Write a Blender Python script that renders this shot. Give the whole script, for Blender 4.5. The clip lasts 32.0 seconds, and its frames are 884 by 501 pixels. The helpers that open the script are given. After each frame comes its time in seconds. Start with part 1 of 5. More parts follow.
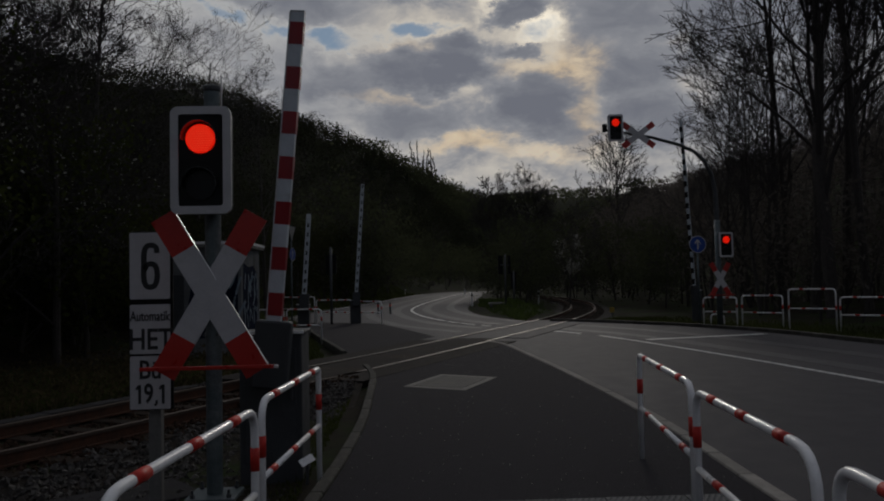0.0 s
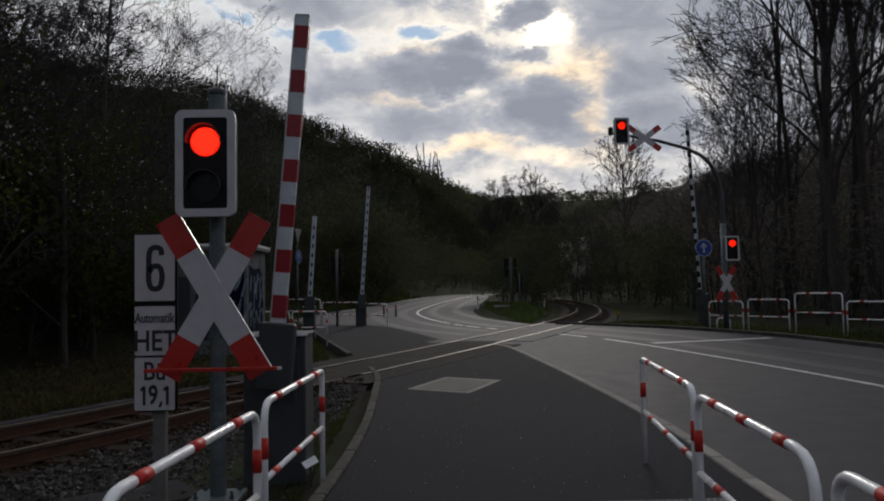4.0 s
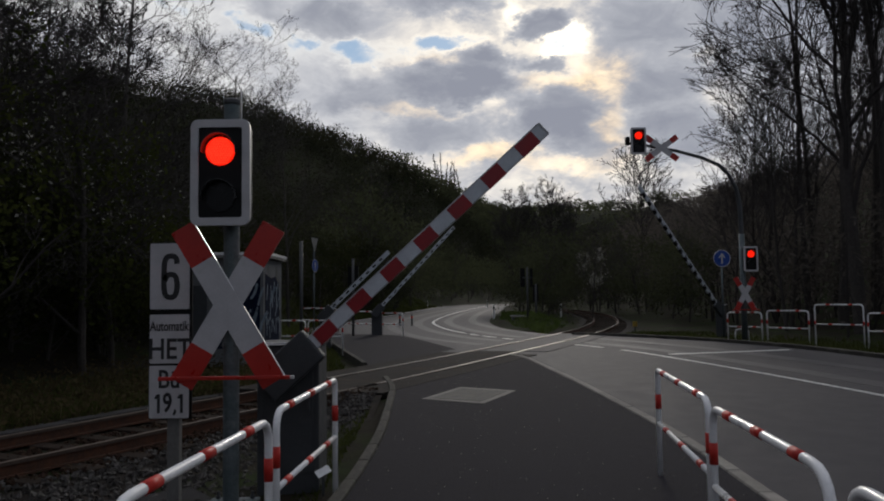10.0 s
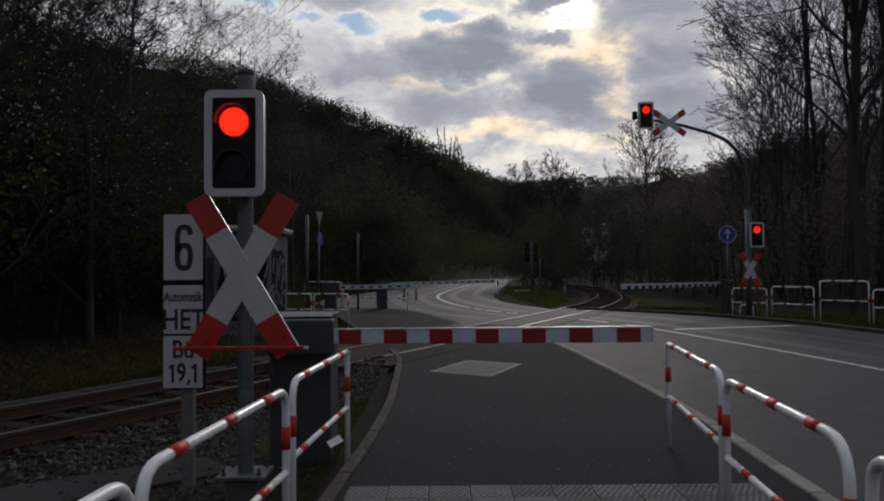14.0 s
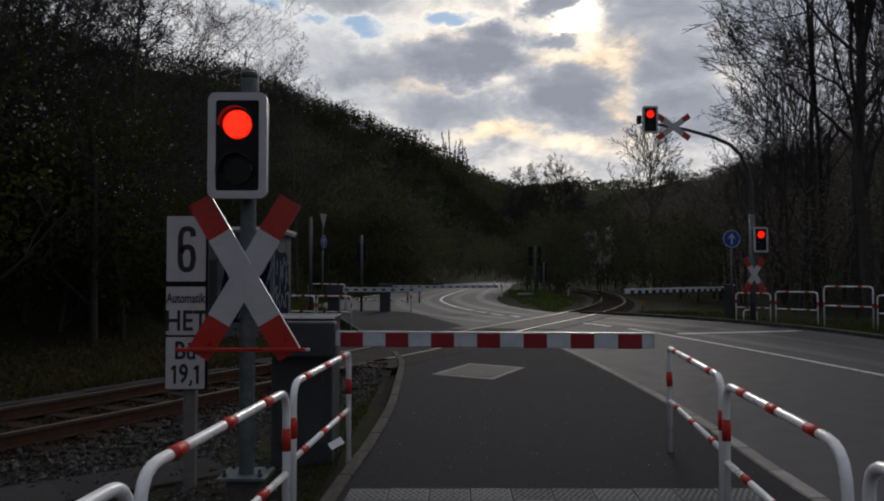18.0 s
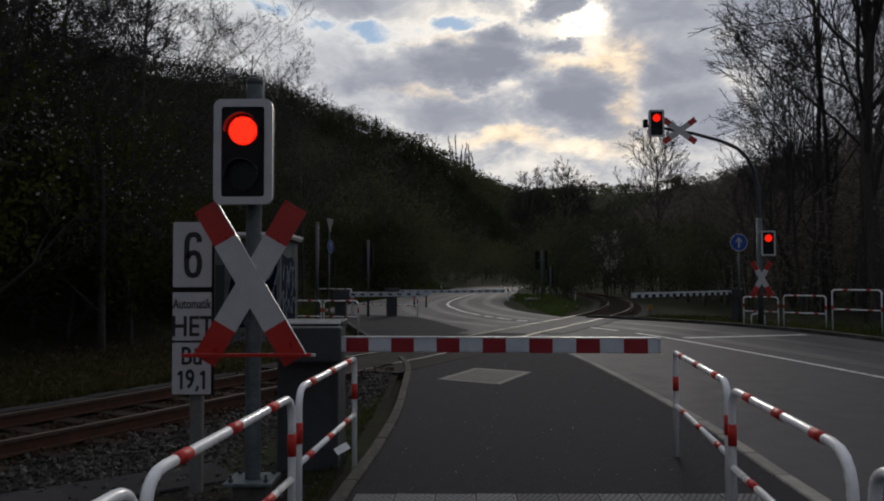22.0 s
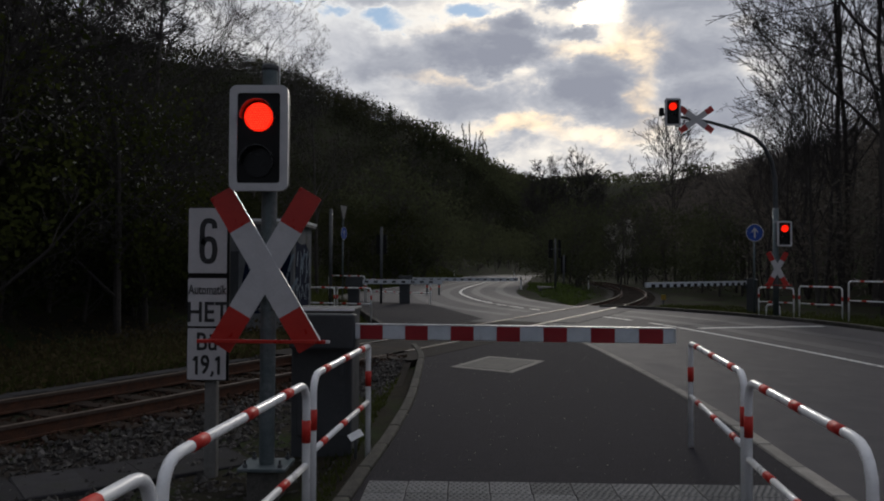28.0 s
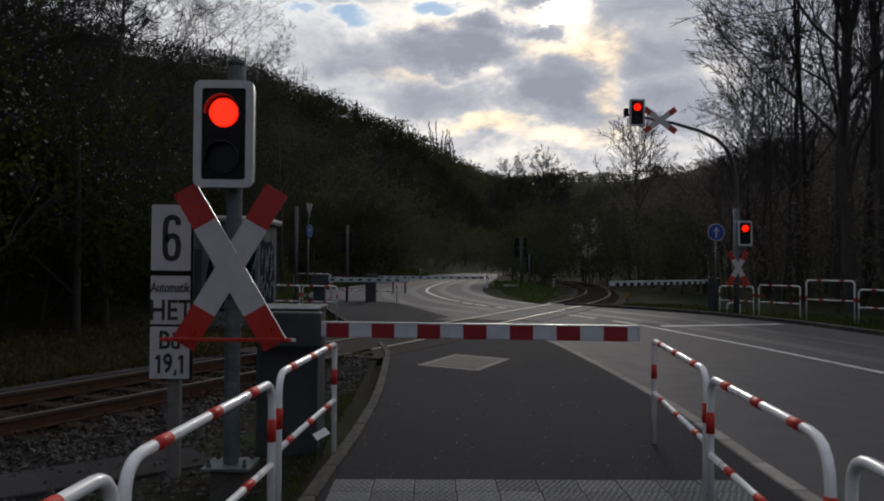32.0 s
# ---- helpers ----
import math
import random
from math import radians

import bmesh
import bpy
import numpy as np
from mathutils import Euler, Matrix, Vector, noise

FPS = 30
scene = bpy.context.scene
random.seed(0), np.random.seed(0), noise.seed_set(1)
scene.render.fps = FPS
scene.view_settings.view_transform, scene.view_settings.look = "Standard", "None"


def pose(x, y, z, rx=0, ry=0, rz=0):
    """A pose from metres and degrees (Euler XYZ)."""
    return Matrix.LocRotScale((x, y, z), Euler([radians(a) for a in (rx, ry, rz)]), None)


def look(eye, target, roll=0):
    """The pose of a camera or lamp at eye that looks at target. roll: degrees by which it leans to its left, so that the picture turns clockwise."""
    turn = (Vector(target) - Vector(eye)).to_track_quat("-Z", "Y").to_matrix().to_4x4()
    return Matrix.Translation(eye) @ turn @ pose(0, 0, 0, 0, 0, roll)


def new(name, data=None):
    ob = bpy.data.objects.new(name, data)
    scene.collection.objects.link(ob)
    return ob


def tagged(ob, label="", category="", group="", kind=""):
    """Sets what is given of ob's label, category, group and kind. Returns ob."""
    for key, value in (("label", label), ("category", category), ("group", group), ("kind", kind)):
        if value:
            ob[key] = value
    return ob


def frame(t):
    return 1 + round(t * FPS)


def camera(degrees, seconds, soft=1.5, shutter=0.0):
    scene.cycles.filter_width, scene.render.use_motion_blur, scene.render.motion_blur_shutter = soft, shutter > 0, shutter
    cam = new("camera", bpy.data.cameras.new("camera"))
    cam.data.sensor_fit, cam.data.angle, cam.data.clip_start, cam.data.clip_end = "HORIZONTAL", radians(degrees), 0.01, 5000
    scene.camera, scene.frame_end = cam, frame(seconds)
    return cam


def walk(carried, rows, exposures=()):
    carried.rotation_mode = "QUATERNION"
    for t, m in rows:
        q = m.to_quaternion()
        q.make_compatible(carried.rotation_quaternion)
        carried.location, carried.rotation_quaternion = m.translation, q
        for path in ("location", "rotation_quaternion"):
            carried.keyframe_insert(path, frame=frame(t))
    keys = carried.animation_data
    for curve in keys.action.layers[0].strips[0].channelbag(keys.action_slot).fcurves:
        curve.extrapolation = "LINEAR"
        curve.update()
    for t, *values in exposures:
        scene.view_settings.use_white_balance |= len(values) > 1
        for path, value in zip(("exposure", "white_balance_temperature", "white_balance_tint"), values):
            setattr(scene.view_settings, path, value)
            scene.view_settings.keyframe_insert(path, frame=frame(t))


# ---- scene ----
cam = camera(60.0, 32.0, soft=2.0)
PATH = [
    (0, (0.022, -0.001, 1.619), (0.403, 9.983, 2.055), -1.21),
    (0.5, (0.023, -0.010, 1.616), (0.459, 9.972, 2.027), -1.15),
    (1, (0.027, -0.009, 1.620), (0.496, 9.972, 2.016), -1.15),
    (1.5, (0.034, -0.015, 1.618), (0.486, 9.967, 2.031), -1.17),
    (2, (0.034, -0.014, 1.623), (0.440, 9.967, 2.079), -1.25),
    (2.5, (0.032, -0.020, 1.625), (0.398, 9.961, 2.116), -1.27),
    (3, (0.037, -0.019, 1.623), (0.398, 9.963, 2.114), -1.19),
    (3.5, (0.043, -0.021, 1.622), (0.387, 9.962, 2.093), -1.10),
    (5.5, (0.054, -0.012, 1.620), (0.194, 9.975, 2.100), -1.01),
    (6, (0.062, -0.017, 1.620), (0.198, 9.970, 2.109), -1.06),
    (6.5, (0.060, -0.021, 1.621), (0.200, 9.966, 2.118), -1.10),
    (7, (0.063, -0.013, 1.620), (0.186, 9.973, 2.128), -1.09),
    (7.5, (0.065, -0.016, 1.619), (0.179, 9.970, 2.142), -1.07),
    (8, (0.068, -0.014, 1.621), (0.175, 9.970, 2.165), -1.16),
    (8.5, (0.073, -0.013, 1.619), (0.176, 9.971, 2.173), -1.32),
    (9, (0.072, -0.012, 1.619), (0.180, 9.971, 2.184), -1.33),
    (9.5, (0.071, -0.013, 1.619), (0.158, 9.970, 2.206), -1.13),
    (10, (0.072, -0.014, 1.621), (0.156, 9.967, 2.221), -0.74),
    (10.5, (0.072, -0.027, 1.620), (0.170, 9.953, 2.236), -0.83),
    (11, (0.060, -0.031, 1.616), (0.082, 9.948, 2.265), -1.00),
    (11.5, (0.031, -0.019, 1.612), (-0.187, 9.961, 2.219), -1.35),
    (12, (0.013, -0.016, 1.606), (-0.368, 9.965, 2.089), -1.17),
    (12.5, (0.011, -0.022, 1.604), (-0.292, 9.965, 2.032), -0.69),
    (13, (0.009, -0.023, 1.601), (-0.161, 9.966, 2.023), -0.62),
    (13.5, (0.003, -0.024, 1.597), (-0.022, 9.971, 1.930), -0.52),
    (14, (-0.006, -0.018, 1.602), (0.034, 9.978, 1.874), -0.41),
    (14.5, (-0.005, -0.024, 1.602), (0.036, 9.972, 1.894), -0.38),
    (16.5, (-0.000, -0.031, 1.603), (0.066, 9.963, 1.938), -0.31),
    (17, (0.003, -0.029, 1.605), (0.023, 9.965, 1.924), -0.28),
    (17.5, (0.010, -0.035, 1.607), (0.004, 9.960, 1.929), -0.14),
    (18, (0.011, -0.033, 1.604), (-0.001, 9.963, 1.913), -0.05),
    (18.5, (0.012, -0.034, 1.605), (0.007, 9.962, 1.898), 0.04),
    (19, (0.010, -0.034, 1.605), (0.005, 9.961, 1.899), 0.01),
    (19.5, (0.015, -0.035, 1.606), (-0.003, 9.961, 1.913), -0.02),
    (20, (0.016, -0.038, 1.609), (-0.002, 9.956, 1.950), -0.12),
    (20.5, (0.018, -0.037, 1.606), (-0.020, 9.957, 1.965), -0.28),
    (21, (0.022, -0.039, 1.607), (-0.040, 9.955, 1.962), -0.26),
    (21.5, (0.025, -0.045, 1.607), (-0.060, 9.948, 1.958), -0.21),
    (22, (0.024, -0.042, 1.609), (-0.076, 9.951, 1.976), -0.21),
    (22.5, (0.025, -0.040, 1.607), (-0.071, 9.952, 1.998), -0.22),
    (23, (0.023, -0.045, 1.608), (-0.042, 9.946, 2.033), -0.17),
    (23.5, (0.017, -0.042, 1.610), (-0.010, 9.948, 2.059), -0.11),
    (24, (0.015, -0.043, 1.610), (0.009, 9.946, 2.065), -0.01),
    (24.5, (0.009, -0.041, 1.610), (0.032, 9.949, 2.063), 0.08),
    (25, (0.009, -0.044, 1.611), (0.051, 9.945, 2.065), 0.11),
    (25.5, (0.006, -0.046, 1.610), (0.040, 9.944, 2.064), 0.09),
    (27.5, (0.008, -0.026, 1.615), (-0.154, 9.967, 1.932), 0.25),
    (28, (0.008, -0.023, 1.611), (-0.261, 9.972, 1.819), 0.28),
    (28.5, (0.005, -0.020, 1.607), (-0.276, 9.975, 1.786), 0.33),
    (29, (0.003, -0.014, 1.611), (-0.276, 9.981, 1.765), 0.24),
    (29.5, (-0.004, -0.016, 1.609), (-0.353, 9.977, 1.749), -0.04),
    (30, (-0.006, -0.021, 1.612), (-0.388, 9.970, 1.775), 0.34),
    (30.5, (-0.003, -0.028, 1.612), (-0.217, 9.967, 1.807), 0.66),
    (31, (-0.002, -0.021, 1.613), (-0.009, 9.977, 1.811), 0.60),
    (31.5, (0.003, -0.025, 1.612), (0.121, 9.972, 1.809), 0.45),
    (32, (0.001, -0.021, 1.609), (0.174, 9.976, 1.797), 0.44),
]
EXPOSURES = [(0.0, -0.85), (0.3, -0.6), (0.6, -0.4), (1.0, -0.24), (2.0, 0.06), (3.5, 0.14), (6.0, 0.2), (10.0, 0.14), (12.5, -0.06), (14.0, 0.08), (19.0, 0.15), (24.0, 0.08), (28.0, 0.2), (32.0, 0.28)]
walk(cam, [(t, look(eye, target, roll)) for t, eye, target, roll in PATH], EXPOSURES)

# ---------------------------------------------------------------- light
SUN_AZ, SUN_EL = 9.5, 18.5      # degrees to the right of +y, and above the horizon


def direction(az, el):
    a, e = radians(az), radians(el)
    return Vector((math.sin(a) * math.cos(e), math.cos(a) * math.cos(e), math.sin(e)))


class Net:
    """A small shorthand for node trees."""

    def __init__(self, tree):
        self.tree = tree
        tree.nodes.clear()

    def node(self, kind):
        return self.tree.nodes.new(kind)

    def put(self, socket, value):
        if isinstance(value, bpy.types.NodeSocket):
            self.tree.links.new(value, socket)
        elif value is not None:
            socket.default_value = value

    def math(self, op, a, b=None, c=None, clamp=False):
        n = self.node("ShaderNodeMath")
        n.operation, n.use_clamp = op, clamp
        for s, v in zip(n.inputs, (a, b, c)):
            self.put(s, v)
        return n.outputs[0]

    def vmath(self, op, a, b=None, scale=None):
        n = self.node("ShaderNodeVectorMath")
        n.operation = op
        self.put(n.inputs[0], a)
        if b is not None:
            self.put(n.inputs[1], b)
        if scale is not None:
            self.put(n.inputs["Scale"], scale)
        return n.outputs["Value" if op in ("DISTANCE", "DOT_PRODUCT", "LENGTH") else "Vector"]

    def noise(self, vector, scale, detail=4.0, rough=0.55, dist=0.0):
        n = self.node("ShaderNodeTexNoise")
        self.put(n.inputs["Vector"], vector)
        n.inputs["Scale"].default_value, n.inputs["Detail"].default_value = scale, detail
        n.inputs["Roughness"].default_value, n.inputs["Distortion"].default_value = rough, dist
        return n

    def span(self, value, a, b, c=0.0, d=1.0, smooth=True):
        n = self.node("ShaderNodeMapRange")
        n.interpolation_type = "SMOOTHSTEP" if smooth else "LINEAR"
        self.put(n.inputs[0], value)
        for s, v in zip(n.inputs[1:5], (a, b, c, d)):
            self.put(s, v)
        return n.outputs[0]

    def mix(self, fac, a, b, blend="MIX"):
        n = self.node("ShaderNodeMix")
        n.data_type, n.blend_type = "RGBA", blend
        self.put(n.inputs[0], fac)
        for s, v in zip(n.inputs[6:8], (a, b)):
            self.put(s, (*v, 1) if isinstance(v, tuple) and len(v) == 3 else v)
        return n.outputs[2]

    def ramp(self, value, stops):
        n = self.node("ShaderNodeValToRGB")
        self.put(n.inputs[0], value)
        r = n.color_ramp
        while len(r.elements) < len(stops):
            r.elements.new(0.5)
        for e, (p, c) in zip(r.elements, stops):
            e.position, e.color = p, (*c, 1)
        return n.outputs[0]


# azimuth, elevation, half width and half height in degrees, how thick
CLOUDS = [
    (-7.9, 20.3, 4.2, 1.5, 0.42),
    (-13.8, 22.2, 4.0, 1.4, 0.30),
    (0.7, 21.7, 3.8, 1.1, 0.40),
    (8.0, 19.8, 2.1, 1.0, 0.52),
    (3.6, 17.5, 2.4, 1.5, 0.40),
    (5.0, 17.9, 1.3, 0.9, 0.25),
    (0.6, 15.6, 5.2, 1.5, 0.62),
    (3.6, 15.3, 2.6, 1.1, 0.25),
    (9.2, 13.4, 3.6, 2.0, 0.60),
    (9.4, 11.8, 4.6, 1.5, 0.34),
    (11.8, 10.6, 2.6, 1.0, 0.28),
    (7.8, 17.0, 1.5, 0.7, 0.46),
    (15.4, 19.0, 4.2, 3.0, 0.40),
    (16.4, 14.8, 3.2, 1.5, 0.42),
    (18.4, 11.4, 3.4, 2.2, 0.46),
    (0.2, 12.2, 5.4, 1.4, 0.36),
    (-5.6, 14.4, 3.6, 1.0, 0.34),
    (-10.0, 15.6, 4.0, 1.6, 0.18),
    (-14.6, 17.2, 3.2, 1.3, 0.16),
    (2.6, 9.2, 3.0, 0.8, 0.20),
    (9.0, 8.6, 4.0, 0.7, 0.18),
    (24.0, 18.0, 5.5, 4.5, 0.42),
    (26.0, 11.0, 5.0, 3.0, 0.30),
    (32.0, 20.0, 6.0, 5.0, 0.45),
    (4.0, 25.5, 9.0, 2.0, 0.40),
]
GAPS = [
    (-10.0, 18.6, 1.5, 0.7, 0.30),
    (-5.9, 17.7, 2.2, 1.4, 0.46),
    (-3.0, 18.0, 1.6, 0.9, 0.22),
    (0.7, 18.7, 3.0, 0.9, 0.46),
    (3.2, 19.4, 1.6, 0.7, 0.28),
    (-13.2, 19.8, 1.5, 0.9, 0.34),
    (9.2, 18.3, 2.2, 1.1, 0.20),
    (6.2, 20.8, 1.8, 1.2, 0.18),
]
WARM = [
    (12.4, 15.6, 3.2, 2.0, 0.75),
    (12.9, 12.0, 1.9, 2.0, 0.85),
    (4.4, 10.4, 3.8, 0.7, 0.9),
    (8.6, 15.6, 3.4, 0.8, 0.5),
    (-2.0, 13.8, 3.4, 0.5, 0.5),
    (1.0, 17.2, 4.0, 0.5, 0.3),
    (10.0, 9.6, 4.0, 0.7, 0.5),
]


def build_world():
    """Broken evening clouds: thin ones glow, thick ones are grey, and blue shows through the gaps."""
    world = bpy.data.worlds.new("evening_sky")
    scene.world = world
    world.use_nodes = True
    net = Net(world.node_tree)
    sky = net.node("ShaderNodeTexSky")
    sky.sky_type, sky.sun_disc = "NISHITA", False
    sky.sun_elevation, sky.sun_rotation = radians(SUN_EL), radians(SUN_AZ)
    sky.air_density, sky.dust_density, sky.ozone_density = 1.0, 0.1, 4.0
    blue = net.vmath("ADD", net.vmath("SCALE", sky.outputs[0], scale=0.045), (0.20, 0.25, 0.29))
    way = net.node("ShaderNodeTexCoord").outputs["Generated"]
    split = net.node("ShaderNodeSeparateXYZ")
    net.put(split.inputs[0], way)
    x, y, z = split.outputs
    az = net.math("MULTIPLY", net.math("ARCTAN2", x, y), 180 / math.pi)
    el = net.math("MULTIPLY", net.math("ARCSINE", z), 180 / math.pi)
    spot = net.node("ShaderNodeCombineXYZ")
    net.put(spot.inputs[0], az)
    net.put(spot.inputs[1], el)
    flat_way = net.vmath("MULTIPLY", way, (1.0, 1.0, 1.8))
    warp = net.vmath("SUBTRACT", net.noise(flat_way, 10.0, 10.0, 0.66).outputs["Color"], (0.5, 0.5, 0.5))
    spot = net.vmath("ADD", spot.outputs[0], net.vmath("MULTIPLY", warp, (8.0, 5.0, 0.0)))
    cover = net.noise(flat_way, 5.0, 10.0, 0.56, 0.25).outputs[0]
    fine = net.noise(flat_way, 15.0, 10.0, 0.60, 0.5).outputs[0]

    def together(blobs, inner=0.25, outer=1.35):
        total = 0.0
        for a, e, wide_, tall, weight in blobs:
            off = net.vmath("MULTIPLY", net.vmath("SUBTRACT", spot, (a, e, 0)), (1 / wide_, 1 / tall, 0))
            total = net.math("ADD", total, net.span(net.vmath("LENGTH", off), inner, outer, weight, 0.0))
        return total

    thick = net.math("SUBTRACT", together(CLOUDS), together(GAPS, 0.1, 1.3))
    thick = net.math("ADD", thick, net.math("MULTIPLY", net.math("SUBTRACT", cover, 0.5), 0.75))
    thick = net.math("ADD", thick, net.math("MULTIPLY", net.math("SUBTRACT", fine, 0.5), 0.85))
    thick = net.math("ADD", thick, 0.36)
    sunward = net.vmath("DOT_PRODUCT", way, tuple(direction(SUN_AZ, SUN_EL)))
    glow = net.span(sunward, 0.955, 0.9992)
    wide = net.span(sunward, -0.2, 0.97)
    cloud = net.ramp(thick, [(0.06, (0.60, 0.64, 0.70)), (0.20, (0.71, 0.71, 0.71)), (0.36, (0.575, 0.58, 0.605)), (0.54, (0.44, 0.452, 0.495)), (0.80, (0.32, 0.335, 0.385)), (1.0, (0.265, 0.28, 0.335))])
    tint = net.mix(net.span(sunward, -0.1, 0.85), (0.93, 0.99, 1.13), (1.0, 1.0, 1.0))
    cloud = net.mix(1.0, cloud, tint, "MULTIPLY")
    cloud = net.vmath("SCALE", cloud, scale=net.math("ADD", net.math("MULTIPLY", wide, 0.60), 0.40))
    thin = net.span(thick, 0.62, 0.22)
    cloud = net.vmath("ADD", cloud, net.vmath("SCALE", (0.30, 0.22, 0.10), scale=net.math("MULTIPLY", glow, thin)))
    cloud = net.vmath("ADD", cloud, net.vmath("SCALE", (0.26, 0.10, -0.09), scale=net.math("MULTIPLY", together(WARM), net.span(thick, 0.78, 0.36))))
    core = together([(SUN_AZ - 0.2, SUN_EL - 0.1, 2.3, 1.3, 1.0), (6.0, 20.6, 1.3, 1.5, 0.4)], 0.0, 1.15)
    cloud = net.vmath("ADD", cloud, net.vmath("SCALE", (0.85, 0.75, 0.55), scale=net.math("MULTIPLY", core, net.span(thick, 0.66, 0.25))))
    both = net.mix(net.span(thick, -0.10, 0.26, 0.05, 1.0), blue, cloud)
    bg = net.node("ShaderNodeBackground")
    net.put(bg.inputs[0], both)
    bg.inputs[1].default_value = 1.0
    out = net.node("ShaderNodeOutputWorld")
    net.put(out.inputs[0], bg.outputs[0])


build_world()
sun = new("sun", bpy.data.lights.new("sun", "SUN"))
sun.data.energy, sun.data.angle, sun.data.color = 0.42, radians(11), (1.0, 0.93, 0.84)
sun.matrix_world = look(direction(SUN_AZ, SUN_EL) * 50, (0, 0, 0))

# ---------------------------------------------------------------- materials
def material(name, low, high, scale=8.0, rough=0.7, metal=0.0, bump=0.2, fine=60.0, depth=0.004, stain=None, stain_scale=1.2,
             stain_span=(0.5, 0.7), by_island=0.0, by_object=0.0, coat=0.0, rough_var=0.12, gloss=0.5, hard=0.15, grain=0.35):
    """A surface whose colour runs between two tones at two scales, with fine relief and, if wanted, stains of a third tone."""
    m = bpy.data.materials.new(name)
    m.use_nodes = True
    net = Net(m.node_tree)
    place = net.node("ShaderNodeTexCoord").outputs["Object"]
    big = net.noise(place, scale, 5.0, 0.6).outputs[0]
    small = net.noise(place, fine, 3.0, 0.6).outputs[0]
    tone = net.math("ADD", net.math("MULTIPLY", big, 1 - grain), net.math("MULTIPLY", small, grain))
    colour = net.mix(net.span(tone, 0.5 - hard, 0.5 + hard), low, high)
    if stain:
        colour = net.mix(net.span(net.noise(place, stain_scale, 6.0, 0.65).outputs[0], *stain_span), colour, stain)
    if by_island or by_object:
        own = net.node("ShaderNodeNewGeometry").outputs["Random Per Island"] if by_island else net.node("ShaderNodeObjectInfo").outputs["Random"]
        k = by_island or by_object
        hsv = net.node("ShaderNodeHueSaturation")
        net.put(hsv.inputs["Color"], colour)
        net.put(hsv.inputs["Value"], net.span(own, 0.0, 1.0, 1 - k, 1 + k, False))
        net.put(hsv.inputs["Hue"], net.span(net.math("FRACT", net.math("MULTIPLY", own, 7.31)), 0.0, 1.0, 0.5 - 0.05 * k, 0.5 + 0.05 * k, False))
        colour = hsv.outputs[0]
    b = net.node("ShaderNodeBsdfPrincipled")
    net.put(b.inputs["Base Color"], colour)
    net.put(b.inputs["Roughness"], net.span(big, 0.3, 0.7, max(rough - rough_var, 0.02), min(rough + rough_var, 1.0)))
    b.inputs["Metallic"].default_value = metal
    b.inputs["Specular IOR Level"].default_value = gloss
    b.inputs["Coat Weight"].default_value = coat
    if bump:
        n = net.node("ShaderNodeBump")
        n.inputs["Strength"].default_value, n.inputs["Distance"].default_value = bump, depth
        net.put(n.inputs["Height"], tone)
        net.put(b.inputs["Normal"], n.outputs[0])
    out = net.node("ShaderNodeOutputMaterial")
    net.put(out.inputs[0], b.outputs[0])
    return m


def glowing(name, colour, strength):
    m = bpy.data.materials.new(name)
    m.use_nodes = True
    net = Net(m.node_tree)
    e = net.node("ShaderNodeEmission")
    net.put(e.inputs[0], (*colour, 1))
    e.inputs[1].default_value = strength
    out = net.node("ShaderNodeOutputMaterial")
    net.put(out.inputs[0], e.outputs[0])
    return m


def leafy(name, low, high, vary=0.3):
    """Thin leaves: a little light passes through them."""
    m = bpy.data.materials.new(name)
    m.use_nodes = True
    net = Net(m.node_tree)
    own = net.node("ShaderNodeNewGeometry").outputs["Random Per Island"]
    place = net.node("ShaderNodeTexCoord").outputs["Object"]
    patch = net.noise(place, 0.16, 3.0, 0.6).outputs[0]
    colour = net.mix(net.math("ADD", net.math("MULTIPLY", own, vary), net.math("MULTIPLY", net.span(patch, 0.35, 0.65), 1 - vary)), low, high)
    d = net.node("ShaderNodeBsdfDiffuse")
    net.put(d.inputs[0], colour)
    tr = net.node("ShaderNodeBsdfTranslucent")
    net.put(tr.inputs[0], colour)
    mixer = net.node("ShaderNodeMixShader")
    mixer.inputs[0].default_value = 0.42
    net.put(mixer.inputs[1], d.outputs[0])
    net.put(mixer.inputs[2], tr.outputs[0])
    out = net.node("ShaderNodeOutputMaterial")
    net.put(out.inputs[0], mixer.outputs[0])
    return m


M_ROAD = material("asphalt_road", (0.026, 0.0245, 0.031), (0.041, 0.0388, 0.0475), 2.6, 0.76, gloss=0.27, hard=0.16, grain=0.7, bump=0.6, fine=85, depth=0.005,
                  stain=(0.030, 0.0285, 0.034), stain_scale=0.22, stain_span=(0.5, 0.9), rough_var=0.05)
# Wheel tracks, with the road's glare put into their paler colour.
M_TRACKS = material("tyre_track_glare_asphalt", (0.031, 0.0293, 0.0365), (0.048, 0.0455, 0.055), 2.6, 0.68, gloss=0.33, hard=0.16, grain=0.7, bump=0.4, fine=85, depth=0.004, rough_var=0.05)
M_PATH = material("asphalt_path", (0.008, 0.0076, 0.0095), (0.042, 0.0392, 0.0462), 6.0, 0.93, gloss=0.10, hard=0.17, grain=0.82, bump=1.0, fine=75, depth=0.005,
                  stain=(0.023, 0.022, 0.027), stain_scale=5.0, stain_span=(0.55, 0.9), rough_var=0.03)
M_CROSSING = material("crossing_panel_asphalt", (0.014, 0.0122, 0.0115), (0.029, 0.0252, 0.0235), 3.5, 0.92, gloss=0.08, bump=0.5, fine=80,
                      stain=(0.036, 0.026, 0.02), stain_scale=0.9)
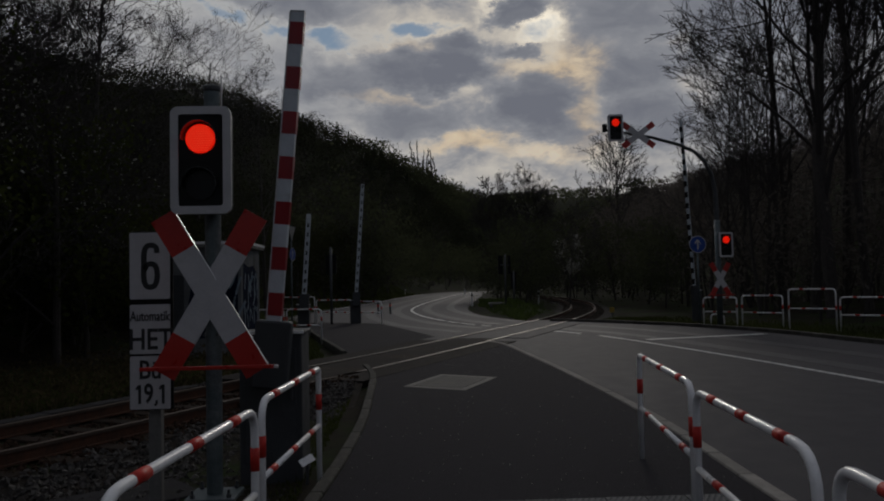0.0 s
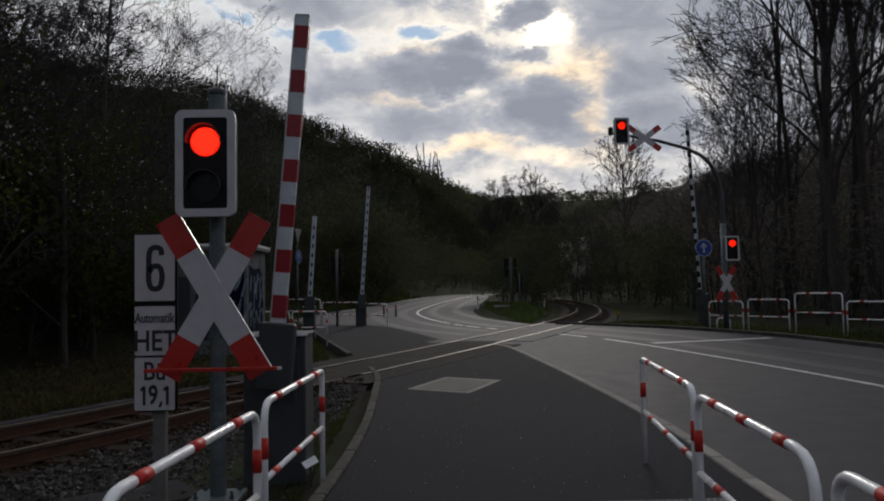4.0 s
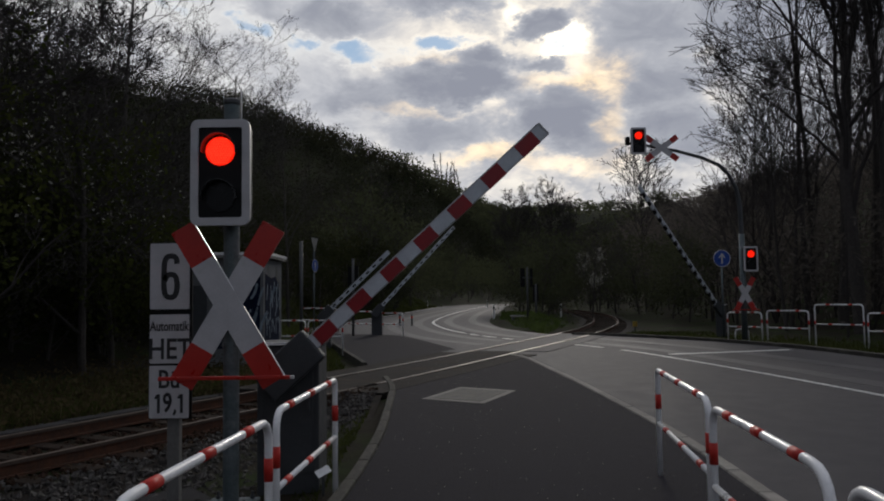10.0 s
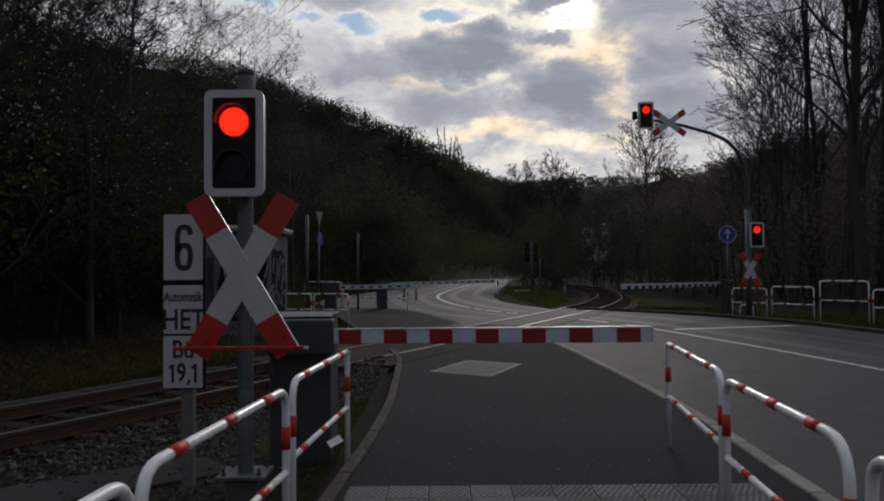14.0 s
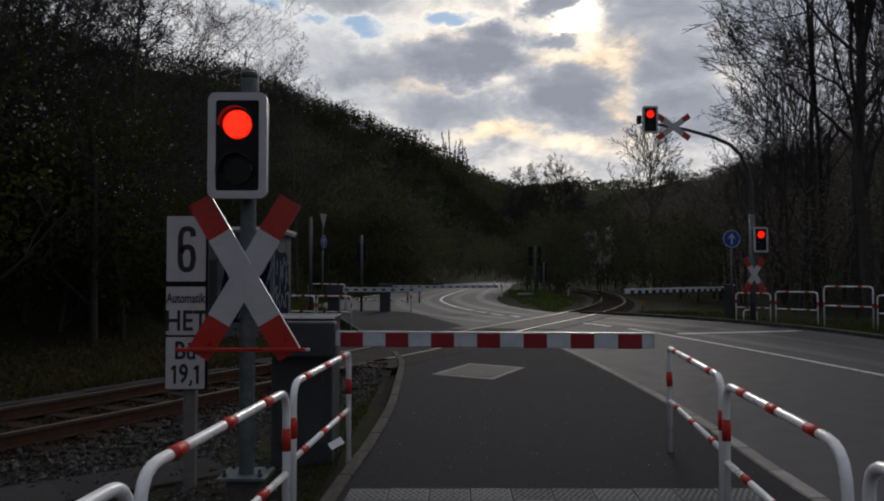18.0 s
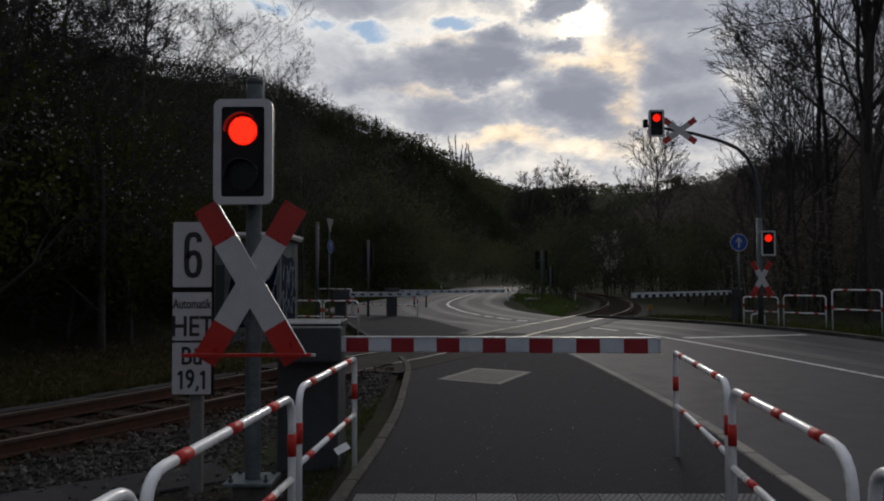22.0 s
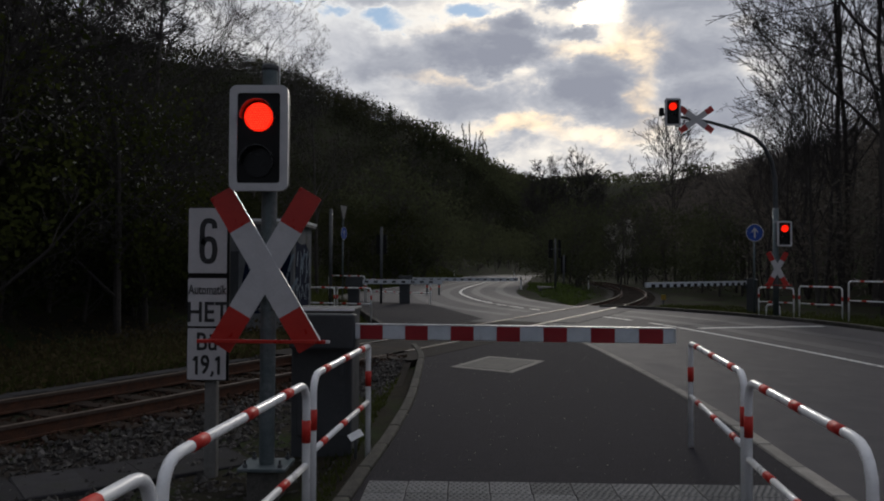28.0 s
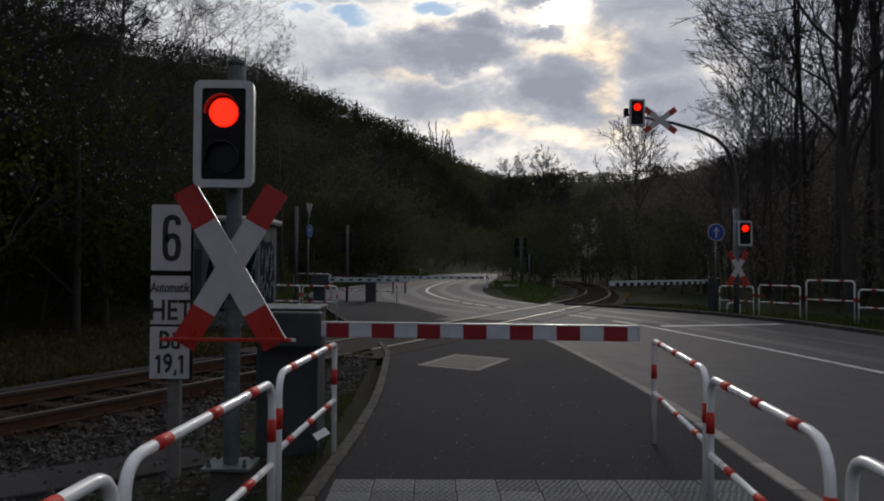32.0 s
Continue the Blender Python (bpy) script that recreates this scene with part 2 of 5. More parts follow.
M_KERB = material("kerb_concrete", (0.036, 0.034, 0.031), (0.082, 0.077, 0.068), 6, 0.92, gloss=0.15, bump=0.5, by_object=0.18, stain=(0.09, 0.09, 0.07), stain_scale=4)
M_PALEKERB = material("pale_kerb_stone", (0.17, 0.158, 0.142), (0.28, 0.262, 0.235), 6, 0.88, gloss=0.3, bump=0.5, by_object=0.2, stain=(0.06, 0.052, 0.043), stain_scale=1.3)
M_CONCRETE = material("concrete", (0.2, 0.195, 0.185), (0.32, 0.31, 0.295), 5, 0.85, bump=0.4, stain=(0.12, 0.12, 0.1), stain_scale=3)
M_CONCRETE_DARK = material("dirty_dark_concrete", (0.026, 0.025, 0.027), (0.045, 0.043, 0.046), 5, 0.95, gloss=0.08, bump=0.5, by_object=0.2, stain=(0.03, 0.032, 0.026), stain_scale=3)
M_TACTILE = material("tactile_concrete", (0.1, 0.1, 0.1), (0.17, 0.168, 0.165), 9, 0.85, bump=0.4, by_object=0.3, stain=(0.1, 0.1, 0.095), stain_scale=5)
M_MARK = material("road_marking_white", (0.42, 0.42, 0.41), (0.62, 0.62, 0.6), 5, 0.6, bump=0.3, stain=(0.16, 0.16, 0.16), stain_scale=7, stain_span=(0.48, 0.66))
M_HATCH = material("worn_concrete_cover", (0.10, 0.094, 0.083), (0.17, 0.16, 0.142), 4, 0.8, bump=0.4, stain=(0.07, 0.07, 0.066), stain_scale=3)
M_SOIL = material("verge_soil", (0.014, 0.0125, 0.010), (0.030, 0.026, 0.019), 1.4, 0.98, gloss=0.03, bump=0.8, fine=25, depth=0.03,
                  stain=(0.024, 0.034, 0.013), stain_scale=0.5, stain_span=(0.45, 0.6))
M_BALLAST = material("ballast_stone", (0.026, 0.023, 0.021), (0.095, 0.088, 0.082), 9, 0.9, gloss=0.2, bump=0.4, by_island=0.45)
M_BED = material("ballast_bed", (0.016, 0.014, 0.013), (0.042, 0.037, 0.033), 16, 0.95, gloss=0.1, bump=0.8, fine=40, depth=0.03)
M_RUSTSTONE = material("rust_stained_ballast", (0.018, 0.011, 0.008), (0.052, 0.033, 0.022), 9, 0.97, gloss=0.06, bump=0.4, by_island=0.4)
M_FILL = material("trodden_brown_fill", (0.026, 0.021, 0.018), (0.055, 0.044, 0.037), 3, 0.95, gloss=0.15, bump=0.7, hard=0.1, grain=0.5, fine=50, stain=(0.03, 0.028, 0.027), stain_scale=1.5)
M_POST = material("weathered_pale_post", (0.12, 0.117, 0.11), (0.175, 0.17, 0.16), 6, 0.8, bump=0.2, stain=(0.1, 0.095, 0.085), stain_scale=4)
M_SLEEPER = material("tarred_sleeper_wood", (0.014, 0.010, 0.008), (0.030, 0.021, 0.016), 7, 0.95, gloss=0.08, bump=0.5, by_object=0.25)
M_RUST = material("rusty_rail_web", (0.045, 0.019, 0.010), (0.11, 0.046, 0.024), 10, 0.8, metal=0.2, bump=0.4)
M_RAILHEAD = material("glinting_rail_head", (0.13, 0.112, 0.098), (0.24, 0.21, 0.185), 20, 0.5, metal=1.0, bump=0.1)
M_DULLHEAD = material("dull_rail_head", (0.05, 0.032, 0.024), (0.10, 0.07, 0.054), 20, 0.72, metal=0.2, bump=0.1)
M_WHITE = material("white_paint", (0.78, 0.78, 0.79), (0.88, 0.88, 0.88), 7, 0.34, bump=0.1, coat=0.2, stain=(0.40, 0.38, 0.35), stain_scale=14, stain_span=(0.64, 0.74))
M_RED = material("red_paint", (0.42, 0.022, 0.016), (0.58, 0.035, 0.024), 9, 0.55, bump=0.12, gloss=0.3, stain=(0.3, 0.03, 0.025), stain_scale=8)
# Boom red is darkened in its colour because the boom is lit from behind.
M_BACKLITRED = material("backlit_boom_red", (0.22, 0.006, 0.012), (0.28, 0.009, 0.015), 7, 0.4, bump=0.05, stain=(0.2, 0.012, 0.016), stain_scale=5)
M_BOOMWHITE = material("boom_white_foil", (0.46, 0.50, 0.54), (0.57, 0.61, 0.65), 5, 0.45, bump=0.06, stain=(0.4, 0.42, 0.44), stain_scale=4, stain_span=(0.55, 0.75))
M_FOIL = material("white_sign_foil", (0.455, 0.445, 0.455), (0.535, 0.52, 0.53), 6, 0.4, bump=0.05, stain=(0.45, 0.45, 0.44), stain_scale=5, stain_span=(0.6, 0.8))
M_REDFOIL = material("red_sign_foil", (0.36, 0.014, 0.010), (0.45, 0.022, 0.014), 6, 0.35, bump=0.05)
M_BLUE = material("blue_sign_foil", (0.005, 0.045, 0.25), (0.008, 0.06, 0.32), 6, 0.35, bump=0.05)
M_BLACK = material("black_enamel", (0.003, 0.003, 0.0035), (0.006, 0.006, 0.0065), 8, 0.5, gloss=0.2, bump=0.1)
M_HOOD = material("glossy_black_hood", (0.02, 0.02, 0.021), (0.03, 0.03, 0.031), 8, 0.25, gloss=0.6, bump=0.05)
M_PRINT = material("black_print", (0.012, 0.012, 0.014), (0.02, 0.02, 0.022), 8, 0.5, bump=0.0)
M_GALV = material("galvanised_steel", (0.075, 0.098, 0.104), (0.135, 0.16, 0.168), 12, 0.55, metal=0.5, bump=0.15, stain=(0.2, 0.21, 0.22), stain_scale=5)
M_GREY = material("grey_machine_paint", (0.030, 0.033, 0.037), (0.047, 0.052, 0.057), 5, 0.65, bump=0.12, stain=(0.055, 0.058, 0.062), stain_scale=4)
M_LIGHTGREY = material("light_grey_sheet", (0.42, 0.43, 0.44), (0.56, 0.57, 0.58), 6, 0.4, bump=0.1, stain=(0.3, 0.3, 0.3), stain_scale=6)
M_DARKGREY = material("dark_grey_steel", (0.05, 0.053, 0.058), (0.085, 0.09, 0.095), 8, 0.55, metal=0.3, bump=0.15)
M_RENDER = material("pale_render_wall", (0.12, 0.125, 0.13), (0.18, 0.185, 0.19), 2, 0.95, gloss=0.05, bump=0.3, stain=(0.1, 0.1, 0.095), stain_scale=1.5)
M_NAVY = material("navy_spray_paint", (0.006, 0.010, 0.024), (0.012, 0.018, 0.042), 4, 0.95, gloss=0.03, bump=0.1)
M_ICE = material("pale_blue_spray_paint", (0.16, 0.21, 0.25), (0.3, 0.35, 0.39), 4, 0.95, gloss=0.05, bump=0.1)
M_LID = material("weathered_lid_concrete", (0.045, 0.042, 0.038), (0.095, 0.088, 0.078), 4, 0.85, bump=0.5, hard=0.1, stain=(0.035, 0.034, 0.032), stain_scale=3)
M_BARK = material("dark_bark", (0.028, 0.024, 0.022), (0.062, 0.053, 0.048), 9, 0.95, bump=0.8, depth=0.02, fine=30)
M_TWIG = material("twig_bark", (0.022, 0.0185, 0.018), (0.044, 0.037, 0.035), 3, 0.95, bump=0.0)
M_LEAF = leafy("spring_leaves", (0.028, 0.036, 0.010), (0.075, 0.085, 0.026))
M_LEAFB = leafy("bush_leaves", (0.019, 0.022, 0.010), (0.048, 0.051, 0.022))
M_WOOD = leafy("hill_woods_foliage", (0.018, 0.019, 0.013), (0.043, 0.045, 0.025))
# Brown twigs are lifted in tone to stand for haze over the backlit slope.
M_BROWNWOOD = leafy("bare_woods_twigs", (0.078, 0.070, 0.063), (0.148, 0.131, 0.114))
# Fresh green, paled further so the colour carries the valley's haze.
M_VALLEY = leafy("fresh_hazed_valley_foliage", (0.048, 0.052, 0.032), (0.100, 0.110, 0.056))
M_PINE = leafy("conifer_needles", (0.018, 0.024, 0.014), (0.04, 0.05, 0.026))
M_BLOSSOM = leafy("white_blossom", (0.24, 0.24, 0.22), (0.42, 0.41, 0.385))
M_GRASS = leafy("verge_grass", (0.032, 0.042, 0.012), (0.08, 0.09, 0.03))
M_FRESH = leafy("fresh_verge_grass", (0.050, 0.076, 0.020), (0.095, 0.128, 0.038))
M_DRY = leafy("dry_grass", (0.09, 0.075, 0.04), (0.16, 0.135, 0.075))
M_UNDER = leafy("undergrowth_leaves", (0.03, 0.028, 0.014), (0.095, 0.075, 0.04), 0.7)
M_GRIT = leafy("pale_grit", (0.16, 0.155, 0.14), (0.4, 0.38, 0.34), 0.8)
M_YELLOW = material("yellow_paint", (0.26, 0.17, 0.015), (0.34, 0.22, 0.02), 8, 0.5)
M_LAMP = glowing("red_signal_light", (1.0, 0.016, 0.005), 1.0)
M_LAMPDOT = glowing("red_signal_diode", (1.0, 0.06, 0.025), 1.5)
M_DARKLENS = material("dark_lens", (0.005, 0.005, 0.006), (0.009, 0.009, 0.010), 20, 0.35, gloss=0.25, bump=0.05)

# ---------------------------------------------------------------- building helpers
def mesh_of(name, bm, mat):
    bmesh.ops.recalc_face_normals(bm, faces=bm.faces)
    data = bpy.data.meshes.new(name)
    bm.to_mesh(data)
    bm.free()
    data.materials.append(mat)
    return data


def part(name, bm, mat, parent=None, label="", smooth=False, m=None):
    """Links a bmesh as one mesh object under a thing or part."""
    data = bm if isinstance(bm, bpy.types.Mesh) else mesh_of(name, bm, mat)
    if smooth:
        data.shade_smooth()
    ob = new(name, data)
    if parent is not None:
        ob.parent = parent
    if m is not None:
        ob.matrix_basis = m
    if label:
        ob["label"] = label
    return ob


def thing(name, m, label, category, group="", kind=""):
    ob = new(name)
    ob.empty_display_size = 0.1
    ob.matrix_basis = m
    return tagged(ob, label, category, group, kind)


def box(x0, x1, y0, y1, z0, z1, bevel=0.0, bm=None, seg=2):
    bm2 = bmesh.new()
    bmesh.ops.create_cube(bm2, size=1.0)
    for v in bm2.verts:
        v.co = Vector(((x0 + x1) / 2 + v.co.x * (x1 - x0), (y0 + y1) / 2 + v.co.y * (y1 - y0), (z0 + z1) / 2 + v.co.z * (z1 - z0)))
    if bevel:
        bmesh.ops.bevel(bm2, geom=bm2.edges[:], offset=bevel, segments=seg, affect="EDGES", profile=0.5)
    if bm is None:
        return bm2
    data = bpy.data.meshes.new("t")
    bm2.to_mesh(data)
    bm2.free()
    bm.from_mesh(data)
    bpy.data.meshes.remove(data)
    return bm


def turned(bm, m):
    bmesh.ops.transform(bm, matrix=m, verts=bm.verts)
    return bm


def cyl(r, z0, z1, sides=16, r2=None, bevel=0.0, bm=None):
    bm = bm or bmesh.new()
    r2 = r if r2 is None else r2
    rings = [(r, z0), (r2, z1)]
    if bevel:
        rings = [(r - bevel, z0), (r, z0 + bevel), (r2, z1 - bevel), (r2 - bevel, z1)]
    made = [[bm.verts.new((a * math.cos(2 * math.pi * k / sides), a * math.sin(2 * math.pi * k / sides), z)) for k in range(sides)] for a, z in rings]
    for lo, hi in zip(made, made[1:]):
        for k in range(sides):
            bm.faces.new((lo[k], lo[(k + 1) % sides], hi[(k + 1) % sides], hi[k]))
    bm.faces.new(made[0][::-1])
    bm.faces.new(made[-1])
    return bm


def tube(points, radius, sides=10, bm=None, caps=True):
    """A round bar along points; radius may be one number or one for each point."""
    bm = bm or bmesh.new()
    pts = [Vector(p) for p in points]
    radii = radius if isinstance(radius, (list, tuple)) else [radius] * len(pts)
    up, rings = None, []
    for k, p in enumerate(pts):
        d = (pts[min(k + 1, len(pts) - 1)] - pts[max(k - 1, 0)]).normalized()
        if up is None:
            up = d.orthogonal().normalized()
        side = d.cross(up).normalized()
        up = side.cross(d).normalized()
        rings.append([bm.verts.new(p + radii[k] * (math.cos(a) * up + math.sin(a) * side)) for a in (2 * math.pi * j / sides for j in range(sides))])
    for lo, hi in zip(rings, rings[1:]):
        for j in range(sides):
            bm.faces.new((lo[j], lo[(j + 1) % sides], hi[(j + 1) % sides], hi[j]))
    if caps:
        bm.faces.new(rings[0][::-1])
        bm.faces.new(rings[-1])
    return bm


def arc(a, corner, b, r, steps=5):
    """Points that round off the corner between a and b."""
    a, c, b = Vector(a), Vector(corner), Vector(b)
    p, q = c + (a - c).normalized() * r, c + (b - c).normalized() * r
    return [p * (1 - t) ** 2 + c * 2 * t * (1 - t) + q * t * t for t in (k / steps for k in range(steps + 1))]


def plate(outline, y0, y1, bm=None):
    """A plate in the xz plane from an outline of (x, z), reaching from y0 to y1."""
    bm = bm or bmesh.new()
    front = [bm.verts.new((x, y0, z)) for x, z in outline]
    back = [bm.verts.new((x, y1, z)) for x, z in outline]
    bm.faces.new(front)
    bm.faces.new(back[::-1])
    n = len(outline)
    for k in range(n):
        bm.faces.new((front[k], back[k], back[(k + 1) % n], front[(k + 1) % n]))
    return bm


def round_rect(w, h, r, steps=4):
    pts = []
    for cx, cz, a0 in ((w / 2 - r, h / 2 - r, 0), (-w / 2 + r, h / 2 - r, 90), (-w / 2 + r, -h / 2 + r, 180), (w / 2 - r, -h / 2 + r, 270)):
        for k in range(steps + 1):
            a = radians(a0 + 90 * k / steps)
            pts.append((cx + r * math.cos(a), cz + r * math.sin(a)))
    return pts


def ring(outer, inner, y0, y1):
    """A frame between two outlines with the same number of points."""
    bm = bmesh.new()
    loops = [[bm.verts.new((x, y, z)) for x, z in o] for o, y in ((outer, y0), (outer, y1), (inner, y1), (inner, y0))]
    n = len(outer)
    for a, b in zip(loops, loops[1:] + loops[:1]):
        for k in range(n):
            bm.faces.new((a[k], a[(k + 1) % n], b[(k + 1) % n], b[k]))
    return bm


def circle(r, n=28, cx=0.0, cz=0.0):
    return [(cx + r * math.cos(2 * math.pi * k / n), cz + r * math.sin(2 * math.pi * k / n)) for k in range(n)]


def lettering(text, height, mat, parent, x, y, z, squeeze=1.0, bold=0.0):
    """Words set in the built-in font, facing -y, as a thin mesh; x and z name the middle."""
    curve = bpy.data.curves.new("words", "FONT")
    curve.body, curve.align_x, curve.align_y, curve.size = text, "CENTER", "CENTER", height / 0.7
    curve.extrude, curve.offset, curve.resolution_u = 0.0012, bold, 3
    holder = bpy.data.objects.new("words", curve)
    scene.collection.objects.link(holder)
    data = bpy.data.meshes.new_from_object(holder.evaluated_get(bpy.context.evaluated_depsgraph_get()))
    bpy.data.objects.remove(holder)
    bpy.data.curves.remove(curve)
    data.transform(Matrix.Diagonal((squeeze, 1, 1, 1)))
    data.transform(pose(0, 0, 0, 90))
    data.materials.clear()
    data.materials.append(mat)
    ob = new("lettering", data)
    ob.parent, ob.location = parent, (x, y, z)
    return ob


def raw(name, verts, faces, mat):
    data = bpy.data.meshes.new(name)
    data.from_pydata(verts, [], faces)
    data.materials.append(mat)
    return data


def strip(points, width, z0, z1, bm=None, lean=0.0):
    """A slab of the given width along points (x, y); lean shifts it to the left of its line."""
    bm = bm or bmesh.new()
    pts = [Vector((x, y, 0)) for x, y in points]
    rows = []
    for k, p in enumerate(pts):
        d = (pts[min(k + 1, len(pts) - 1)] - pts[max(k - 1, 0)]).normalized()
        n = Vector((-d.y, d.x, 0))
        l, r = p + n * (width / 2 + lean), p - n * (width / 2 - lean)
        rows.append([bm.verts.new((*q.xy, z)) for q, z in ((l, z1), (r, z1), (r, z0), (l, z0))])
    for a, b in zip(rows, rows[1:]):
        for k in range(4):
            bm.faces.new((a[k], a[(k + 1) % 4], b[(k + 1) % 4], b[k]))
    bm.faces.new(rows[0][::-1])
    bm.faces.new(rows[-1])
    return bm


def slab(outline, z0, z1, bm=None):
    bm = bm or bmesh.new()
    top = [bm.verts.new((x, y, z1)) for x, y in outline]
    low = [bm.verts.new((x, y, z0)) for x, y in outline]
    f = bm.faces.new(top)
    n = len(outline)
    for k in range(n):
        bm.faces.new((top[k], low[k], low[(k + 1) % n], top[(k + 1) % n]))
    bmesh.ops.triangulate(bm, faces=[f])
    return bm


def glide(points, n):
    """A smooth line (Catmull-Rom) through the points, with n steps between neighbours."""
    p = [Vector((x, y, 0)) for x, y in points]
    p = [2 * p[0] - p[1]] + p + [2 * p[-1] - p[-2]]
    out = []
    for a, b, c, d in zip(p, p[1:], p[2:], p[3:]):
        for k in range(n):
            t = k / n
            v = 0.5 * (2 * b + (c - a) * t + (2 * a - 5 * b + 4 * c - d) * t * t + (3 * b - a - 3 * c + d) * t ** 3)
            out.append((v.x, v.y))
    out.append((p[-2].x, p[-2].y))
    return out


def offset(points, by):
    """The line shifted to its right."""
    pts = [Vector((x, y)) for x, y in points]
    out = []
    for k, p in enumerate(pts):
        d = (pts[min(k + 1, len(pts) - 1)] - pts[max(k - 1, 0)]).normalized()
        out.append((p.x + d.y * by, p.y - d.x * by))
    return out

# ---------------------------------------------------------------- terrain, road, track
def smooth(t):
    t = min(max(t, 0.0), 1.0)
    return t * t * (3 - 2 * t)


def left_foot(y):
    return -9.0 + 0.0006 * max(y, 0.0) ** 2 - 0.05 * min(y, 0.0)


def right_foot(y):
    return 14.5 + 0.00035 * max(y, 0.0) ** 2


TRACK = [(-18.0, -16.0), (-10.2, -0.5), (-7.5, 4.9), (-5.18, 9.3), (-3.93, 11.9), (-2.07, 15.7), (-0.35, 19.4), (2.0, 24.8), (4.75, 31.2), (7.6, 39.2), (10.0, 48.4), (12.2, 60.7), (13.4, 75.0), (13.6, 95.0)]
RAIL_FAR = glide(TRACK, 6)
GAUGE = 1.46
CENTRE = offset(RAIL_FAR, GAUGE / 2)
RAIL_NEAR = offset(RAIL_FAR, GAUGE)


def track_x(y):
    for (xa, ya), (xb, yb) in zip(CENTRE, CENTRE[1:]):
        if ya <= y <= yb:
            return xa + (xb - xa) * (y - ya) / (yb - ya)
    return CENTRE[0][0] if y < CENTRE[0][1] else CENTRE[-1][0]


# height of the ridge along the valley
CREST_Y = (0, 60, 120, 170, 210, 250, 290, 330, 365, 400, 450, 520, 700, 900)
CREST_Z = (31.0, 36.0, 40.0, 47.0, 55.5, 55.0, 59.5, 57.0, 52.0, 47.0, 42.0, 42.0, 40.0, 20.0)


def ground_z(x, y):
    z = -0.05 - 0.13 * smooth((-0.6 - x) / 1.0) * (1 - smooth((y - 26) / 10))
    d = left_foot(y) - x
    z += float(np.interp(y, CREST_Y, CREST_Z)) * smooth(d / 85.0) + 1.3 * smooth(d / 3.0) * (1 - smooth((d - 5) / 20))
    z += 1.2 * smooth((d - 4) / 14) - 10.0 * smooth((d - 110) / 160)
    e = x - right_foot(y)
    z += (10.2 + 0.026 * min(max(y, 0), 300)) * smooth(e / 31.0)
    z += 14.0 * smooth((x - 45) / 50) * smooth((y - 70) / 60) * (1 - smooth((y - 230) / 90))
    z += 44.0 * math.exp(-(((x - 150) / 260) ** 2 + ((y - 800) / 220) ** 2))
    z += 30.0 * math.exp(-(((x + 200) / 260) ** 2 + ((y - 900) / 300) ** 2))
    z += 0.6 * math.exp(-(((x - 5.7) / 1.25) ** 2 + ((y - 46) / 7) ** 2)) - 0.2 * smooth((y - 30) / 4) * smooth((2.9 - abs(x - track_x(y))) / 1.3) * (y < 95)
    far = max(abs(x), abs(y))
    z += smooth((max(d, e, 0)) / 12) * (noise.noise(Vector((x * 0.05, y * 0.05, 0))) * 1.4 + noise.noise(Vector((x * 0.2, y * 0.2, 3))) * 0.3)
    return z * (1 - smooth((far - 1400) / 1400))


def build_ground():
    def axis(lo, hi, fine_lo, fine_hi, step):
        vals = list(np.arange(fine_lo, fine_hi + 0.01, step))
        s, v = step, fine_lo
        while v > lo:
            s *= 1.22
            v -= s
            vals.insert(0, v)
        s, v = step, fine_hi
        while v < hi:
            s *= 1.16
            v += s
            vals.append(v)
        return vals
    xs, ys = axis(-3000, 3000, -46, 60, 1.6), axis(-3000, 3400, -8, 150, 2.2)
    verts = [(x, y, ground_z(x, y)) for y in ys for x in xs]
    n = len(xs)
    faces = [(j * n + i, j * n + i + 1, (j + 1) * n + i + 1, (j + 1) * n + i) for j in range(len(ys) - 1) for i in range(n - 1)]
    ob = new("ground", raw("ground", verts, faces, M_SOIL))
    ob.data.shade_smooth()
    tagged(ob, "dark earthy valley floor and wooded hillsides with sparse grass", "ground", kind="structure")


build_ground()

PATH_LEFT = glide([(-0.92, -4.0), (-0.86, 2.0), (-0.75, 5.2), (-0.69, 6.2), (-0.62, 7.3), (-0.56, 9.3), (-0.60, 11.6), (-0.65, 13.4), (-0.70, 14.2)], 5) + [(-0.84, 15.2), (-1.0, 16.0), (-1.2, 16.9), (-1.66, 19.0), (-2.57, 23.0), (-3.45, 27.0), (-4.4, 31.5), (-4.9, 34.2)]
PATH_RIGHT = glide([(2.5, -4.0), (2.54, 3.0), (2.62, 5.8), (2.72, 7.6), (2.76, 9.7), (2.73, 11.2), (2.66, 13.5), (2.52, 16.7), (2.25, 20.6), (1.6, 21.9)], 5)
LANE_LEFT = [(0.86, 22.5), (0.37, 25.0), (-0.58, 29.2), (-1.4, 32.3), (-2.3, 33.6), (-3.9, 34.5)]
path = part("footpath", slab(PATH_LEFT + LANE_LEFT[::-1] + PATH_RIGHT[::-1], -0.2, 0.0), M_PATH)
tagged(path, "dark grey asphalt footpath leading over the railway crossing", "footpath", kind="structure")

ROAD_LEFT = [(x + 0.15, y) for x, y in PATH_RIGHT] + LANE_LEFT + [(-6.2, 36.0), (-6.6, 40.0), (-6.6, 46.0), (-5.9, 55.0), (-4.3, 68.0), (-1.8, 99.0), (1.4, 128.0), (7.0, 155.0), (16.0, 195.0), (34.0, 250.0)]
